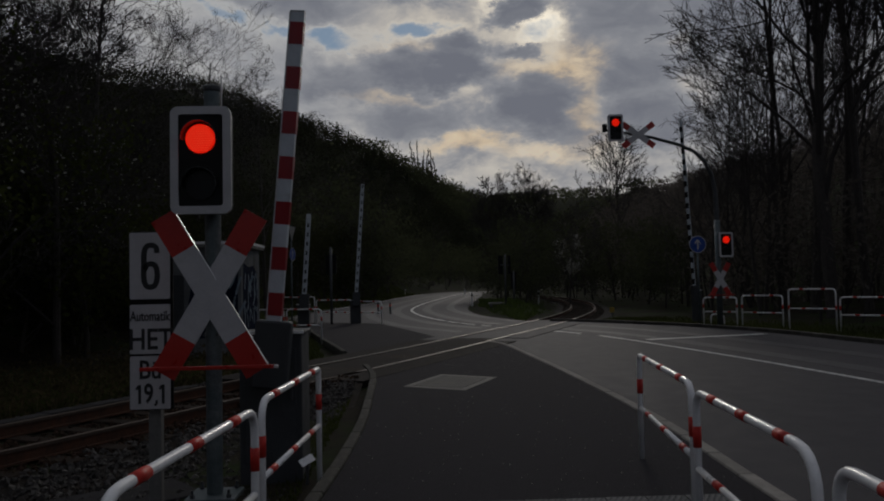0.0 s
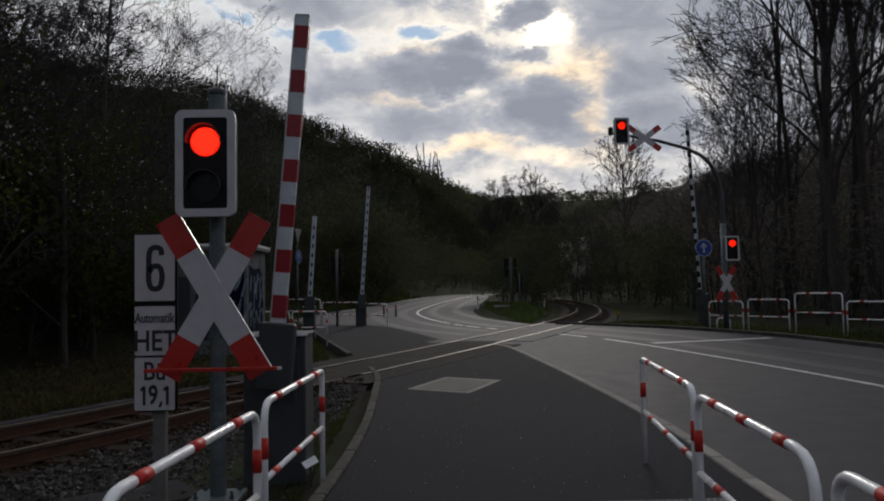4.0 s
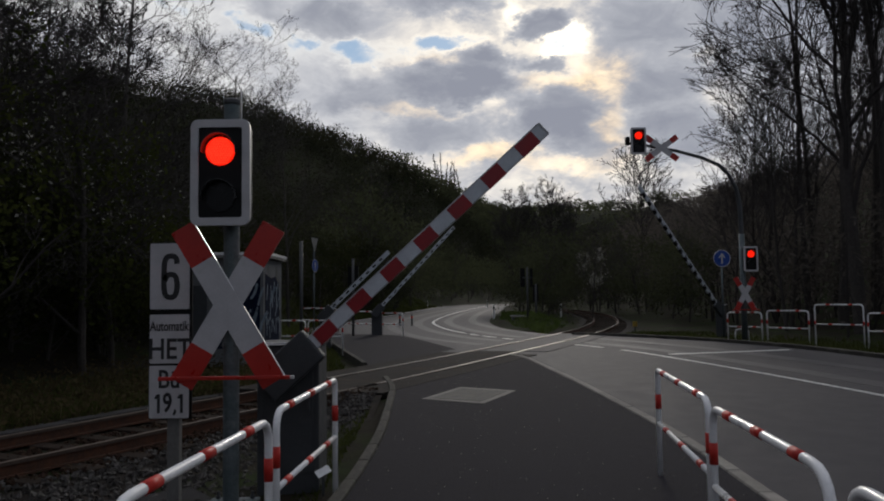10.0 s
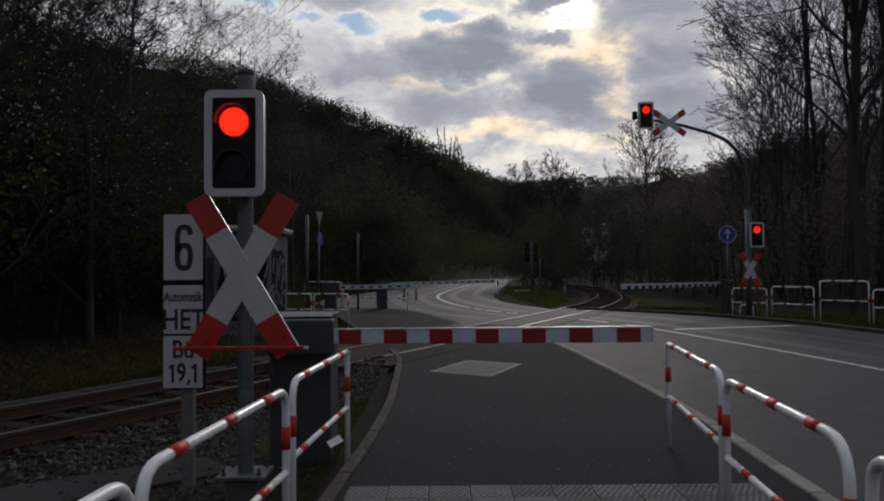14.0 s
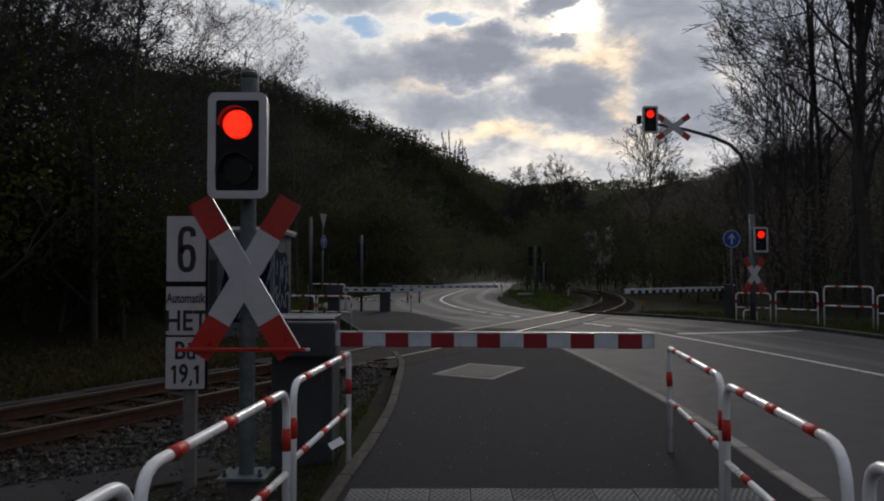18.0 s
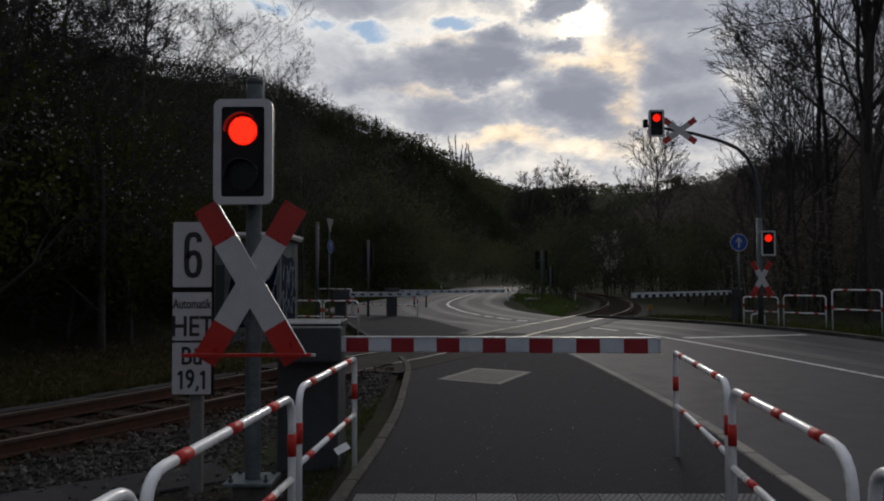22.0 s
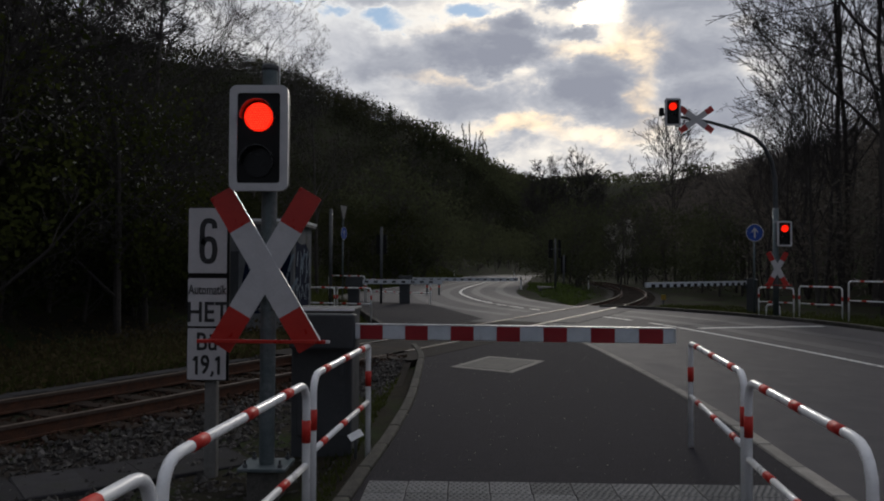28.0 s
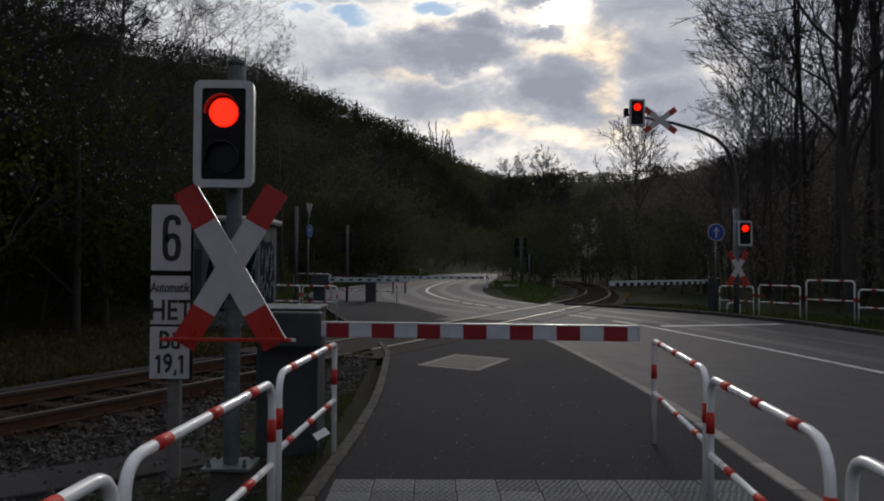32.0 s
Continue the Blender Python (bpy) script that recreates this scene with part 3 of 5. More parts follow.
ROAD_RIGHT = glide([(13.6, -4.0), (12.0, 8.0), (11.0, 17.0), (10.6, 21.6), (9.64, 25.4), (8.46, 27.9), (6.9, 30.3), (5.0, 31.9), (4.0, 34.2), (3.35, 39.5), (3.5, 49.7), (5.0, 64.2), (8.8, 99.0), (12.0, 128.0), (17.0, 155.0), (26.0, 195.0), (44.0, 250.0)], 4)
road = part("road", slab(ROAD_LEFT + ROAD_RIGHT[::-1], -0.22, -0.015), M_ROAD)
tagged(road, "worn grey asphalt country road winding over the crossing", "road", kind="structure")

# painted lines
MIDDLE = glide([(8.9, -4.0), (7.55, 6.0), (7.0, 12.4), (6.46, 17.0), (5.5, 22.6), (3.95, 26.9), (2.4, 30.2), (1.35, 34.0), (0.4, 40.0), (-0.12, 49.7), (0.8, 64.0), (2.9, 84.0), (6.2, 110.0), (10.5, 140.0)], 8)


def marking(points, width, label):
    ob = part("road_marking", strip(points, width, -0.012, -0.008), M_MARK)
    return tagged(ob, label, "road marking", "road markings", "structure")


for by in (-2.55, -0.95, 0.95, 2.55):
    lane = offset(MIDDLE, by)
    lane = [p for p in lane if (24.5 if by < 0 else 4.0) < p[1] < 125]
    tagged(part("wheel_track", strip(lane, 0.55, -0.0145, -0.0125), M_TRACKS), "strip of tyre-polished asphalt, paled in colour for the road's glare", "wheel track", "wheel tracks", "structure")
marking([p for p in MIDDLE if p[1] < 23.2], 0.13, "worn white centre line on the asphalt road")
marking([p for p in MIDDLE if p[1] > 33.5], 0.15, "worn white centre line curving away along the road")
for a, b in ((23.6, 25.4), (25.9, 27.6), (28.1, 29.7), (30.2, 31.6), (32.0, 33.3)):
    marking([p for p in glide(MIDDLE[24:60], 6) if a < p[1] < b], 0.13, "short worn white dash over the crossing")
marking([(6.35, 20.7), (8.0, 21.15), (10.1, 21.75)], 0.28, "broad white stop line before the crossing")
marking([(x + 0.3, y) for x, y in ROAD_LEFT if 54 < y < 140], 0.12, "thin white edge line along the far road")
marking([(0.95, 22.3), (1.3, 22.15), (1.65, 21.95), (2.15, 21.2), (2.45, 20.2)], 0.12, "worn white line at the path's rounded end")

# worn concrete cover let into the path
HATCH = [(-0.18, 12.26), (0.77, 11.63), (1.42, 13.15), (0.48, 13.78)]
cover = thing("inspection_cover", pose(0, 0, 0), "worn pale rectangular concrete cover let into the asphalt path", "inspection cover", kind="structure")
part("cover_plate", slab(HATCH, -0.05, 0.006), M_HATCH, cover)
inner = [(0.62 * 0.2 + x * 0.8, 12.7 * 0.2 + y * 0.8) for x, y in HATCH]
part("cover_panel", slab(inner, -0.05, 0.010), M_LID, cover, "darker weathered lid")


# crossing surface between and beside the rails
def clip_y(points, lo, hi):
    return [p for p in points if lo <= p[1] <= hi]


FINE = glide(CENTRE, 4)
for lo, hi, mat, label in ((13.2, 22.6, M_CROSSING, "dark brownish asphalt deck between the rails of the crossing"), (22.3, 32.2, M_ROAD, "worn grey asphalt between the rails where the road crosses")):
    deck = part("crossing_deck", strip(clip_y(FINE, lo, hi), GAUGE - 0.22, -0.2, 0.006 if lo < 20 else 0.002), mat)
    tagged(deck, label, "crossing deck", kind="structure")
    for side in (-1, 1):
        edge = clip_y(offset(FINE, side * (GAUGE / 2 + 0.42)), max(lo, 13.8 if side < 0 else 12.6), hi - 0.2 - 1.2 * (side > 0 and lo < 20))
        ob = part("crossing_apron", strip(edge, 0.7, -0.2, 0.005 if lo < 20 else 0.001), mat)
        tagged(ob, "asphalt apron beside the rail of the crossing", "crossing deck", kind="structure")

# rails
track = thing("railway_track", pose(0, 0, 0), "rusty single railway track on dark sleepers and ballast", "railway track", kind="structure")


def rail(line):
    pts = clip_y(glide(line, 3), -12.0, 92.0)
    bm = strip(pts, 0.13, -0.145, -0.125)
    strip(pts, 0.022, -0.125, -0.02, bm)
    web = part("rail", bm, M_RUST, track, "rust-brown steel rail")
    # The crossing stretch gets brighter metal to stand for glancing reflections.
    for lo, hi, mat, label in ((-12.0, 14.2, M_DULLHEAD, "dull brown running surface"), (14.2, 33.0, M_RAILHEAD, "running surface brightened on the crossing for its glint"), (33.0, 92.0, M_DULLHEAD, "dull brown running surface")):
        part("rail_head", strip([p for p in pts if lo - 0.3 <= p[1] <= hi + 0.3], 0.068, -0.02, 0.016), mat, web, label)


rail(RAIL_FAR)
rail(RAIL_NEAR)
sleeper = mesh_of("sleeper", box(-1.25, 1.25, -0.12, 0.12, -0.29, -0.147, 0.012, seg=1), M_SLEEPER)
run, last = clip_y(glide(CENTRE, 24), -9.0, 80.0), None
for (xa, ya), (xb, yb) in zip(run, run[1:]):
    if last is None or math.hypot(xa - last[0], ya - last[1]) >= 0.63:
        last = (xa, ya)
        if not 13.0 < ya < 32.6:
            part("sleeper", sleeper, M_SLEEPER, track, m=pose(xa, ya, random.uniform(-0.006, 0.006), 0, 0, math.degrees(math.atan2(yb - ya, xb - xa)) - 90 + random.uniform(-1, 1)))
bed = part("ballast_bed", strip(clip_y(FINE, -10, 16.0), 3.6, -0.6, -0.185), M_BED)
tagged(bed, "dark gravel bed under the railway track", "ballast", kind="structure")
bed = part("ballast_bed", strip(clip_y(FINE, 32.0, 88), 3.4, -0.6, -0.185), M_BED)
tagged(bed, "dark gravel bed under the curving track", "ballast", kind="structure")


def verge_z(y):
    return -0.172 + 0.155 * smooth((y - 9.0) / 5.0)


def build_gravel():
    bm, rows = bmesh.new(), []
    for k in range(40):
        y = -3.5 + k * 0.5
        right = -0.86 if y < 14.4 else -0.86 - 0.42 * (y - 14.4)
        left = track_x(y) + GAUGE / 2 + 0.12
        if left > right - 0.15:
            break
        rows.append([bm.verts.new((left + (right - left) * i / 4, y, verge_z(y) + (0.012 * noise.noise(Vector((i, y * 3, 0))) if 0 < i < 4 else 0) - (0.02 if i == 0 else 0))) for i in range(5)])
    for p, q in zip(rows, rows[1:]):
        for i in range(4):
            bm.faces.new((p[i], p[i + 1], q[i + 1], q[i]))
    bmesh.ops.solidify(bm, geom=bm.faces[:], thickness=0.2)
    return bm


gravel = part("gravel_verge", build_gravel(), M_FILL)
tagged(gravel, "dark brown gravelly strip between the footpath and the track", "gravel", kind="structure")


def scatter_stones():
    """Loose ballast: small angular stones between the path and the track."""
    shapes = np.array([(1, 0, 0), (0, 1, 0), (-1, 0, 0), (0, -1, 0), (0, 0, 0.8), (0, 0, -0.8)], float)
    tris = [(0, 1, 4), (1, 2, 4), (2, 3, 4), (3, 0, 4), (1, 0, 5), (2, 1, 5), (3, 2, 5), (0, 3, 5)]
    rng = np.random.default_rng(5)
    heaps = {M_BALLAST: ([], []), M_RUSTSTONE: ([], [])}
    for _ in range(30000):
        y = rng.uniform(1.5, 15.2) if rng.random() < 0.8 else rng.uniform(-6, 1.5)
        lo, hi = track_x(y) - 2.2, -0.98
        x = rng.uniform(lo, hi)
        if y > 13.8 and x > -1.3:
            continue
        off = x - track_x(y)
        inside = abs(off) < 2.0
        z = max(verge_z(y), -0.17) if off > GAUGE / 2 + 0.12 else -0.185 if inside else -0.17
        if abs(abs(off) - GAUGE / 2) < 0.1:
            continue
        s = 0.014 + 0.036 * rng.random() ** 1.7
        turn = np.array(Euler(rng.uniform(0, 6.3, 3)).to_matrix())
        pts = (shapes * s * rng.uniform(0.6, 1.3, (6, 3))) @ turn.T + (x, y, z + s * 0.35)
        verts, faces = heaps[M_RUSTSTONE if abs(off) < 1.25 + rng.normal() * 0.2 else M_BALLAST]
        k = len(verts)
        verts += pts.tolist()
        faces += [(a + k, b + k, c + k) for a, b, c in tris]
    for mat, label in ((M_BALLAST, "loose dark grey ballast stones beside the track"), (M_RUSTSTONE, "rust-brown ballast stones between the rails")):
        ob = new("ballast_stones", raw("ballast_stones", *heaps[mat], mat))
        tagged(ob, label, "ballast", kind="stuff")


scatter_stones()


# cable trough lids of concrete beside the track
def trough(line, width, top, label):
    holder = thing("cable_trough", pose(0, 0, 0), label, "cable trough", kind="structure")
    lid = mesh_of("trough_lid", box(-0.245, 0.245, -width / 2, width / 2, -0.12, 0.0, 0.01, seg=1), M_CONCRETE_DARK)
    a = Vector((*line[0], 0))
    for b in (Vector((*p, 0)) for p in line[1:]):
        n = max(1, math.ceil((b - a).length / 0.5 - 0.02))
        yaw = math.degrees(math.atan2(b.y - a.y, b.x - a.x))
        for k in range(n):
            c = a.lerp(b, (k + 0.5) / n)
            part("trough_lid", lid, M_CONCRETE_DARK, holder, m=pose(c.x, c.y, top + random.uniform(-0.008, 0.008), 0, random.uniform(-0.6, 0.6), yaw + random.uniform(-0.6, 0.6)))
        a = b


trough([(-7.2, 2.2), (-4.9, 4.55), (-3.45, 5.9), (-2.05, 7.05)], 0.72, -0.135, "row of dark concrete cable trough lids beside the signal")
duct = clip_y(offset(glide(RAIL_FAR, 2), -0.85), 0.0, 15.0)
trough(duct[::5], 0.26, -0.09, "row of dark concrete cable trough lids beyond the track")

# kerb stones
def kerbs(name, line, width, top, step, label, gap=0.008, mat=M_KERB):
    holder = thing(name, pose(0, 0, 0), label, "kerb", kind="structure")
    pts = [Vector((x, y, 0)) for x, y in line]
    total = [0.0]
    for a, b in zip(pts, pts[1:]):
        total.append(total[-1] + (b - a).length)

    def at(s):
        for k in range(len(pts) - 1):
            if s <= total[k + 1] or k == len(pts) - 2:
                return pts[k].lerp(pts[k + 1], (s - total[k]) / max(total[k + 1] - total[k], 1e-6))
    stone = mesh_of("kerb_stone", box(-step / 2 + gap, step / 2 - gap, -width / 2, width / 2, -0.25, 0.0, 0.012, seg=1), mat)
    for k in range(int(total[-1] / step)):
        a, b = at(k * step), at((k + 1) * step)
        c = (a + b) / 2
        part("kerb_stone", stone, mat, holder, m=pose(c.x, c.y, top + random.uniform(-0.004, 0.004), 0, 0, math.degrees(math.atan2(b.y - a.y, b.x - a.x)) + random.uniform(-0.4, 0.4)))


kerbs("kerb_1", [(x - 0.06, y) for x, y in PATH_LEFT if y < 16.6 and y > -3], 0.11, 0.03, 0.8, "weathered pale concrete edging stones along the footpath")
kerbs("kerb_2", [(x + 0.08, y) for x, y in PATH_RIGHT if y > -3], 0.14, 0.012, 0.8, "pale flush concrete kerb between footpath and road", mat=M_PALEKERB)
kerbs("kerb_3", [(x - 0.05, y) for x, y in PATH_LEFT if y > 17.6], 0.12, 0.03, 1.0, "pale concrete edging of the footpath beyond the track")
kerbs("kerb_4", [(x + 0.1, y) for x, y in ROAD_RIGHT if -3 < y < 31.5], 0.2, 0.09, 1.0, "dark weathered raised kerb along the far side of the road")

# ---------------------------------------------------------------- railings
def railing(a, b, top=0.93, mid=0.46, r=0.0235, ra=0.12, rb=0.12, base=-0.12, sides=10, band=0.13, gap=0.44, label="", group="red and white railings", mid_bands=True):
    """A bent tube railing between two ground points, with red bands."""
    a, b = Vector((*a, 0)), Vector((*b, 0))
    yaw = math.degrees(math.atan2(b.y - a.y, b.x - a.x))
    length = (b - a).length
    t = thing("railing", pose(a.x, a.y, 0, 0, 0, yaw), label or "white tubular railing with red bands beside the footpath", "railing", group)
    up, over, down = (0, 0, top), (length, 0, top), (length, 0, base)
    pts = [Vector((0, 0, base))] + arc((0, 0, base), up, over, ra) + arc(up, over, down, rb) + [Vector(down)]
    part("tube_frame", tube(pts, r, sides), M_WHITE, t, smooth=True)
    part("middle_rail", tube([(0.0, 0, mid), (length, 0, mid)], r * 0.86, sides), M_WHITE, t, smooth=True)

    def sleeve(p, q, rad):
        part("red_band", tube([p, q], rad + 0.0025, sides), M_RED, t, "red reflective band", smooth=True)
    n = max(1, int((length - 2 * max(ra, rb)) / gap))
    for k in range(n):
        s = ra + (length - ra - rb) * (k + 0.45) * 1.1 / n
        sleeve((s - band / 2, 0, top), (s + band / 2, 0, top), r)
        if mid_bands:
            sleeve((s - band / 2 + 0.05, 0, mid), (s + band / 2 + 0.05, 0, mid), r * 0.86)
    for x in (0.0, length):
        sleeve((x, 0, 0.59), (x, 0, 0.72), r)
    return t


railing((-0.79, 6.50), (-0.918, 4.74), ra=0.05, rb=0.14, base=-0.17)
railing((-0.89, 4.40), (-1.03, 2.62), ra=0.14, rb=0.14, base=-0.17)
railing((-1.02, 2.5), (-1.14, 0.65), ra=0.14, rb=0.14, base=-0.17)
railing((2.06, 6.93), (1.826, 4.98), ra=0.05, rb=0.14, base=-0.01)
railing((1.735, 4.66), (1.572, 2.95), ra=0.14, rb=0.19, base=-0.01)
railing((1.55, 2.76), (1.38, 0.95), ra=0.14, rb=0.14, base=-0.01)
FAR = "white tubular railing with red bands on the far verge"
railing((10.15, 26.5), (10.95, 25.6), top=0.95, base=-0.06, label=FAR)
railing((11.0, 25.3), (11.8, 24.1), top=1.02, base=-0.06, label=FAR)
railing((11.85, 23.8), (12.7, 22.6), top=1.22, mid=0.62, base=-0.06, label="taller white tubular railing with red bands on the far verge")
railing((12.6, 22.2), (13.5, 21.0), top=0.98, base=-0.06, label=FAR)
BEYOND = "white tubular railing with red bands beyond the track"
railing((-2.75, 23.1), (-3.85, 23.5), top=0.94, base=-0.1, label=BEYOND)
railing((-3.95, 23.6), (-5.2, 24.0), top=0.94, base=-0.1, label=BEYOND)
railing((-1.35, 32.6), (-2.5, 33.3), top=0.94, base=-0.1, label=BEYOND)
railing((-2.7, 33.8), (-4.4, 35.0), top=1.0, base=-0.1, label=BEYOND)
railing((-4.5, 35.2), (-6.4, 36.6), top=1.15, mid=0.6, base=-0.1, label=BEYOND)


# ---------------------------------------------------------------- signals and crosses
def lamp_head(parent, x, y, z, w=0.47, h=0.79, diodes=True):
    """A black signal head with a pale rounded border, a lit red lamp above and a dark one below."""
    head = part("signal_head", plate(round_rect(w - 0.03, h - 0.03, 0.05), 0.03, 0.14), M_BLACK, parent, "black signal housing", m=pose(x, y, z))
    part("border", ring(round_rect(w, h, 0.055), round_rect(w - 0.115, h - 0.115, 0.02), 0.0, 0.04), M_FOIL, head, "white reflective border")
    part("shield", plate(round_rect(w - 0.10, h - 0.10, 0.025), 0.012, 0.03), M_BLACK, head)
    lz, r = h * 0.198, w * 0.245
    part("red_lamp", plate(circle(r, 32, 0, lz), -0.004, 0.012), M_LAMP, head, "lit red lamp")
    part("dark_lamp", plate(circle(r, 32, 0, -lz - 0.03), 0.0, 0.012), M_DARKLENS, head, "unlit dark lamp")
    for c in (lz, -lz - 0.03):
        bm = bmesh.new()
        n = 20
        rows = [[bm.verts.new((rr * math.cos(a), yy, c + rr * math.sin(a))) for a in (math.pi * (k / n * 1.08 - 0.04) for k in range(n + 1))]
                for rr, yy in ((r * 1.16, 0.012), (r * 1.20, -0.07), (r * 1.16, -0.07), (r * 1.12, 0.012))]
        for p, q in zip(rows, rows[1:]):
            for k in range(n):
                bm.faces.new((p[k], p[k + 1], q[k + 1], q[k]))
        part("visor", bm, M_HOOD, head, "short black hood")
    if diodes:
        bm = bmesh.new()
        for i in range(-6, 7):
            for j in range(-6, 7):
                px, pz = (i + 0.5 * (j % 2)) * r / 5.6, j * r / 6.2
                if math.hypot(px, pz) < r * 0.93:
                    plate(circle(r * 0.048, 6, px, lz + pz), -0.007, -0.003, bm)
        part("diodes", bm, M_LAMPDOT, head, "small bright diodes")
    part("mount", box(-0.06, 0.06, 0.14, 0.24, -0.05, 0.05, 0.008), M_DARKGREY, head)
    return head


def andrew_cross(parent, x, y, z, length=1.33, width=0.205, steep=59, end=0.28, thick=0.014):
    """Two crossing boards, white with red ends, let into one another; one has a white strip for its lit edge."""
    for lean, y0, bright in ((steep, 0.003, False), (180 - steep, 0.0, True)):
        turn = pose(x, y + y0, z) @ pose(0, 0, 0, 0, -lean, 0)
        h = length / 2
        board = part("cross_board", plate([(-h + end, -width / 2), (h - end, -width / 2), (h - end, width / 2), (-h + end, width / 2)], 0, thick), M_FOIL, parent, "white reflective board", m=turn)
        for s in (-1, 1):
            x0, x1 = sorted((s * (h - end + 0.0005), s * h))
            part("red_end", plate([(x0, -width / 2), (x1, -width / 2), (x1, width / 2), (x0, width / 2)], 0, thick), M_REDFOIL, board, "red reflective end")
        # white strip paints the shine on the edge that catches light
        if bright:
            for x0, x1 in ((-h, -width * 0.36), (width * 0.36, h)):
                part("board_edge", box(x0, x1, -0.008, thick, -width / 2 - 0.005, -width / 2 - 0.0005), M_WHITE, board, "white strip for the light along the board's edge")


def near_signal():
    t = thing("crossing_signal", pose(-1.47, 5.78, 0), "level crossing post with lit red light and red-white cross", "crossing signal", "crossing signals")
    part("post", cyl(0.058, 0.113, 3.1, 20), M_GALV, t, "grey galvanised steel post", smooth=False)
    part("post_cap", cyl(0.066, 3.1, 3.15, 20, bevel=0.012), M_DARKGREY, t)
    part("aerial", tube([(0.07, 0, 3.22), (0.07, 0, 2.95)], 0.006, 6), M_LIGHTGREY, t)
    plate_ = part("base_plate", box(-0.18, 0.18, -0.17, 0.17, 0.085, 0.112, 0.005), M_GALV, t, "bolted steel base plate")
    for dx, dy in ((-0.13, -0.13), (0.13, -0.13), (-0.13, 0.13), (0.13, 0.13)):
        b = cyl(0.018, 0.112, 0.137, 6)
        cyl(0.010, 0.137, 0.167, 8, bm=b)
        part("bolt", turned(b, pose(dx, dy, 0)), M_DARKGREY, plate_)
    part("foundation", box(-0.12, 0.12, -0.13, 0.13, -0.32, 0.084, 0.015), M_LID, t, "weathered concrete footing")
    lamp_head(t, -0.035, -0.20, 2.555, 0.435, 0.785)
    andrew_cross(t, 0.0, -0.11, 1.58, 1.34, 0.184, 59.4, 0.30)
    part("crossbar", box(-0.49, 0.47, -0.17, -0.145, 1.035, 1.062, 0.004), M_REDFOIL, t, "thin red crossbar")
    part("crossbar_tip", box(0.47, 0.50, -0.17, -0.145, 1.037, 1.06, 0.004), M_FOIL, t, "white bar tip")
    for z in (1.28, 1.36, 1.78):
        part("clamp", turned(cyl(0.066, -0.02, 0.02, 16), pose(0, 0, z)), M_GALV, t)
        for x in (-0.05, 0.05):
            part("clamp_bolt", turned(cyl(0.011, 0, 0.03, 6), pose(x, -0.06, z, 90)), M_DARKGREY, t)


near_signal()


def stroke(points, width, parent, x, z, label=""):
    """One drawn stroke of a figure, facing -y."""
    part("figure", turned(strip(glide(points, 5), width, 0.0, 0.002), pose(0, 0, 0, 90)), M_PRINT, parent, label, m=pose(x, 0, z))


def kilometre_sign():
    t = thing("railway_notice_sign", pose(-2.108, 6.28, 0), "three white railway notice plates on a grey square post", "railway sign")
    part("post", box(-0.03, 0.07, 0.045, 0.125, -0.5, 2.0, 0.008), M_POST, t, "weathered pale box post")
    part("backing", box(-0.166, 0.178, 0.014, 0.04, 0.655, 2.093, 0.004), M_BLACK, t, "black backing board")
    for z0, z1, name in ((1.546, 2.085, "number_plate"), (1.106, 1.503, "notice_plate"), (0.664, 1.088, "notice_plate")):
        p = part(name, plate([(x, z + (z0 + z1) / 2) for x, z in round_rect(0.322, z1 - z0, 0.012)], 0.0, 0.012), M_FOIL, t, "white enamel plate")
        part("plate_edge", ring([(x, z + (z0 + z1) / 2) for x, z in round_rect(0.330, z1 - z0 + 0.008, 0.014)], [(x, z + (z0 + z1) / 2) for x, z in round_rect(0.3205, z1 - z0 - 0.0015, 0.012)], 0.002, 0.013), M_BLACK, p, "black rim")
    stroke([(0.052, 0.105), (0.046, 0.150), (0.012, 0.169), (-0.030, 0.158), (-0.050, 0.11), (-0.052, 0.03), (-0.052, -0.10), (-0.034, -0.155), (0.0, -0.169), (0.036, -0.155), (0.053, -0.10), (0.053, -0.045), (0.038, 0.004), (0.004, 0.018), (-0.028, 0.006), (-0.046, -0.03)], 0.044, t, 0.005, 1.812, "black figure six")
    lettering("Automatik", 0.078, M_PRINT, t, 0.0, -0.002, 1.405, 0.66, 0.002)
    lettering("HET", 0.165, M_PRINT, t, 0.005, -0.002, 1.215, 0.82, 0.0035)
    lettering("B\u00fc", 0.145, M_PRINT, t, 0.0, -0.002, 0.972, 0.84, 0.0035)
    for x in (-0.088, 0.098):
        stroke([(-0.024, 0.040), (-0.004, 0.068)], 0.020, t, x, 0.782, "black figure one")
        stroke([(0.004, 0.076), (0.004, -0.076)], 0.023, t, x, 0.782, "black figure one")
    lettering("9", 0.15, M_PRINT, t, -0.012, -0.002, 0.782, 0.74, 0.005)
    stroke([(0.006, 0.010), (0.004, -0.012), (-0.008, -0.034)], 0.020, t, 0.045, 0.724, "black comma")


kilometre_sign()


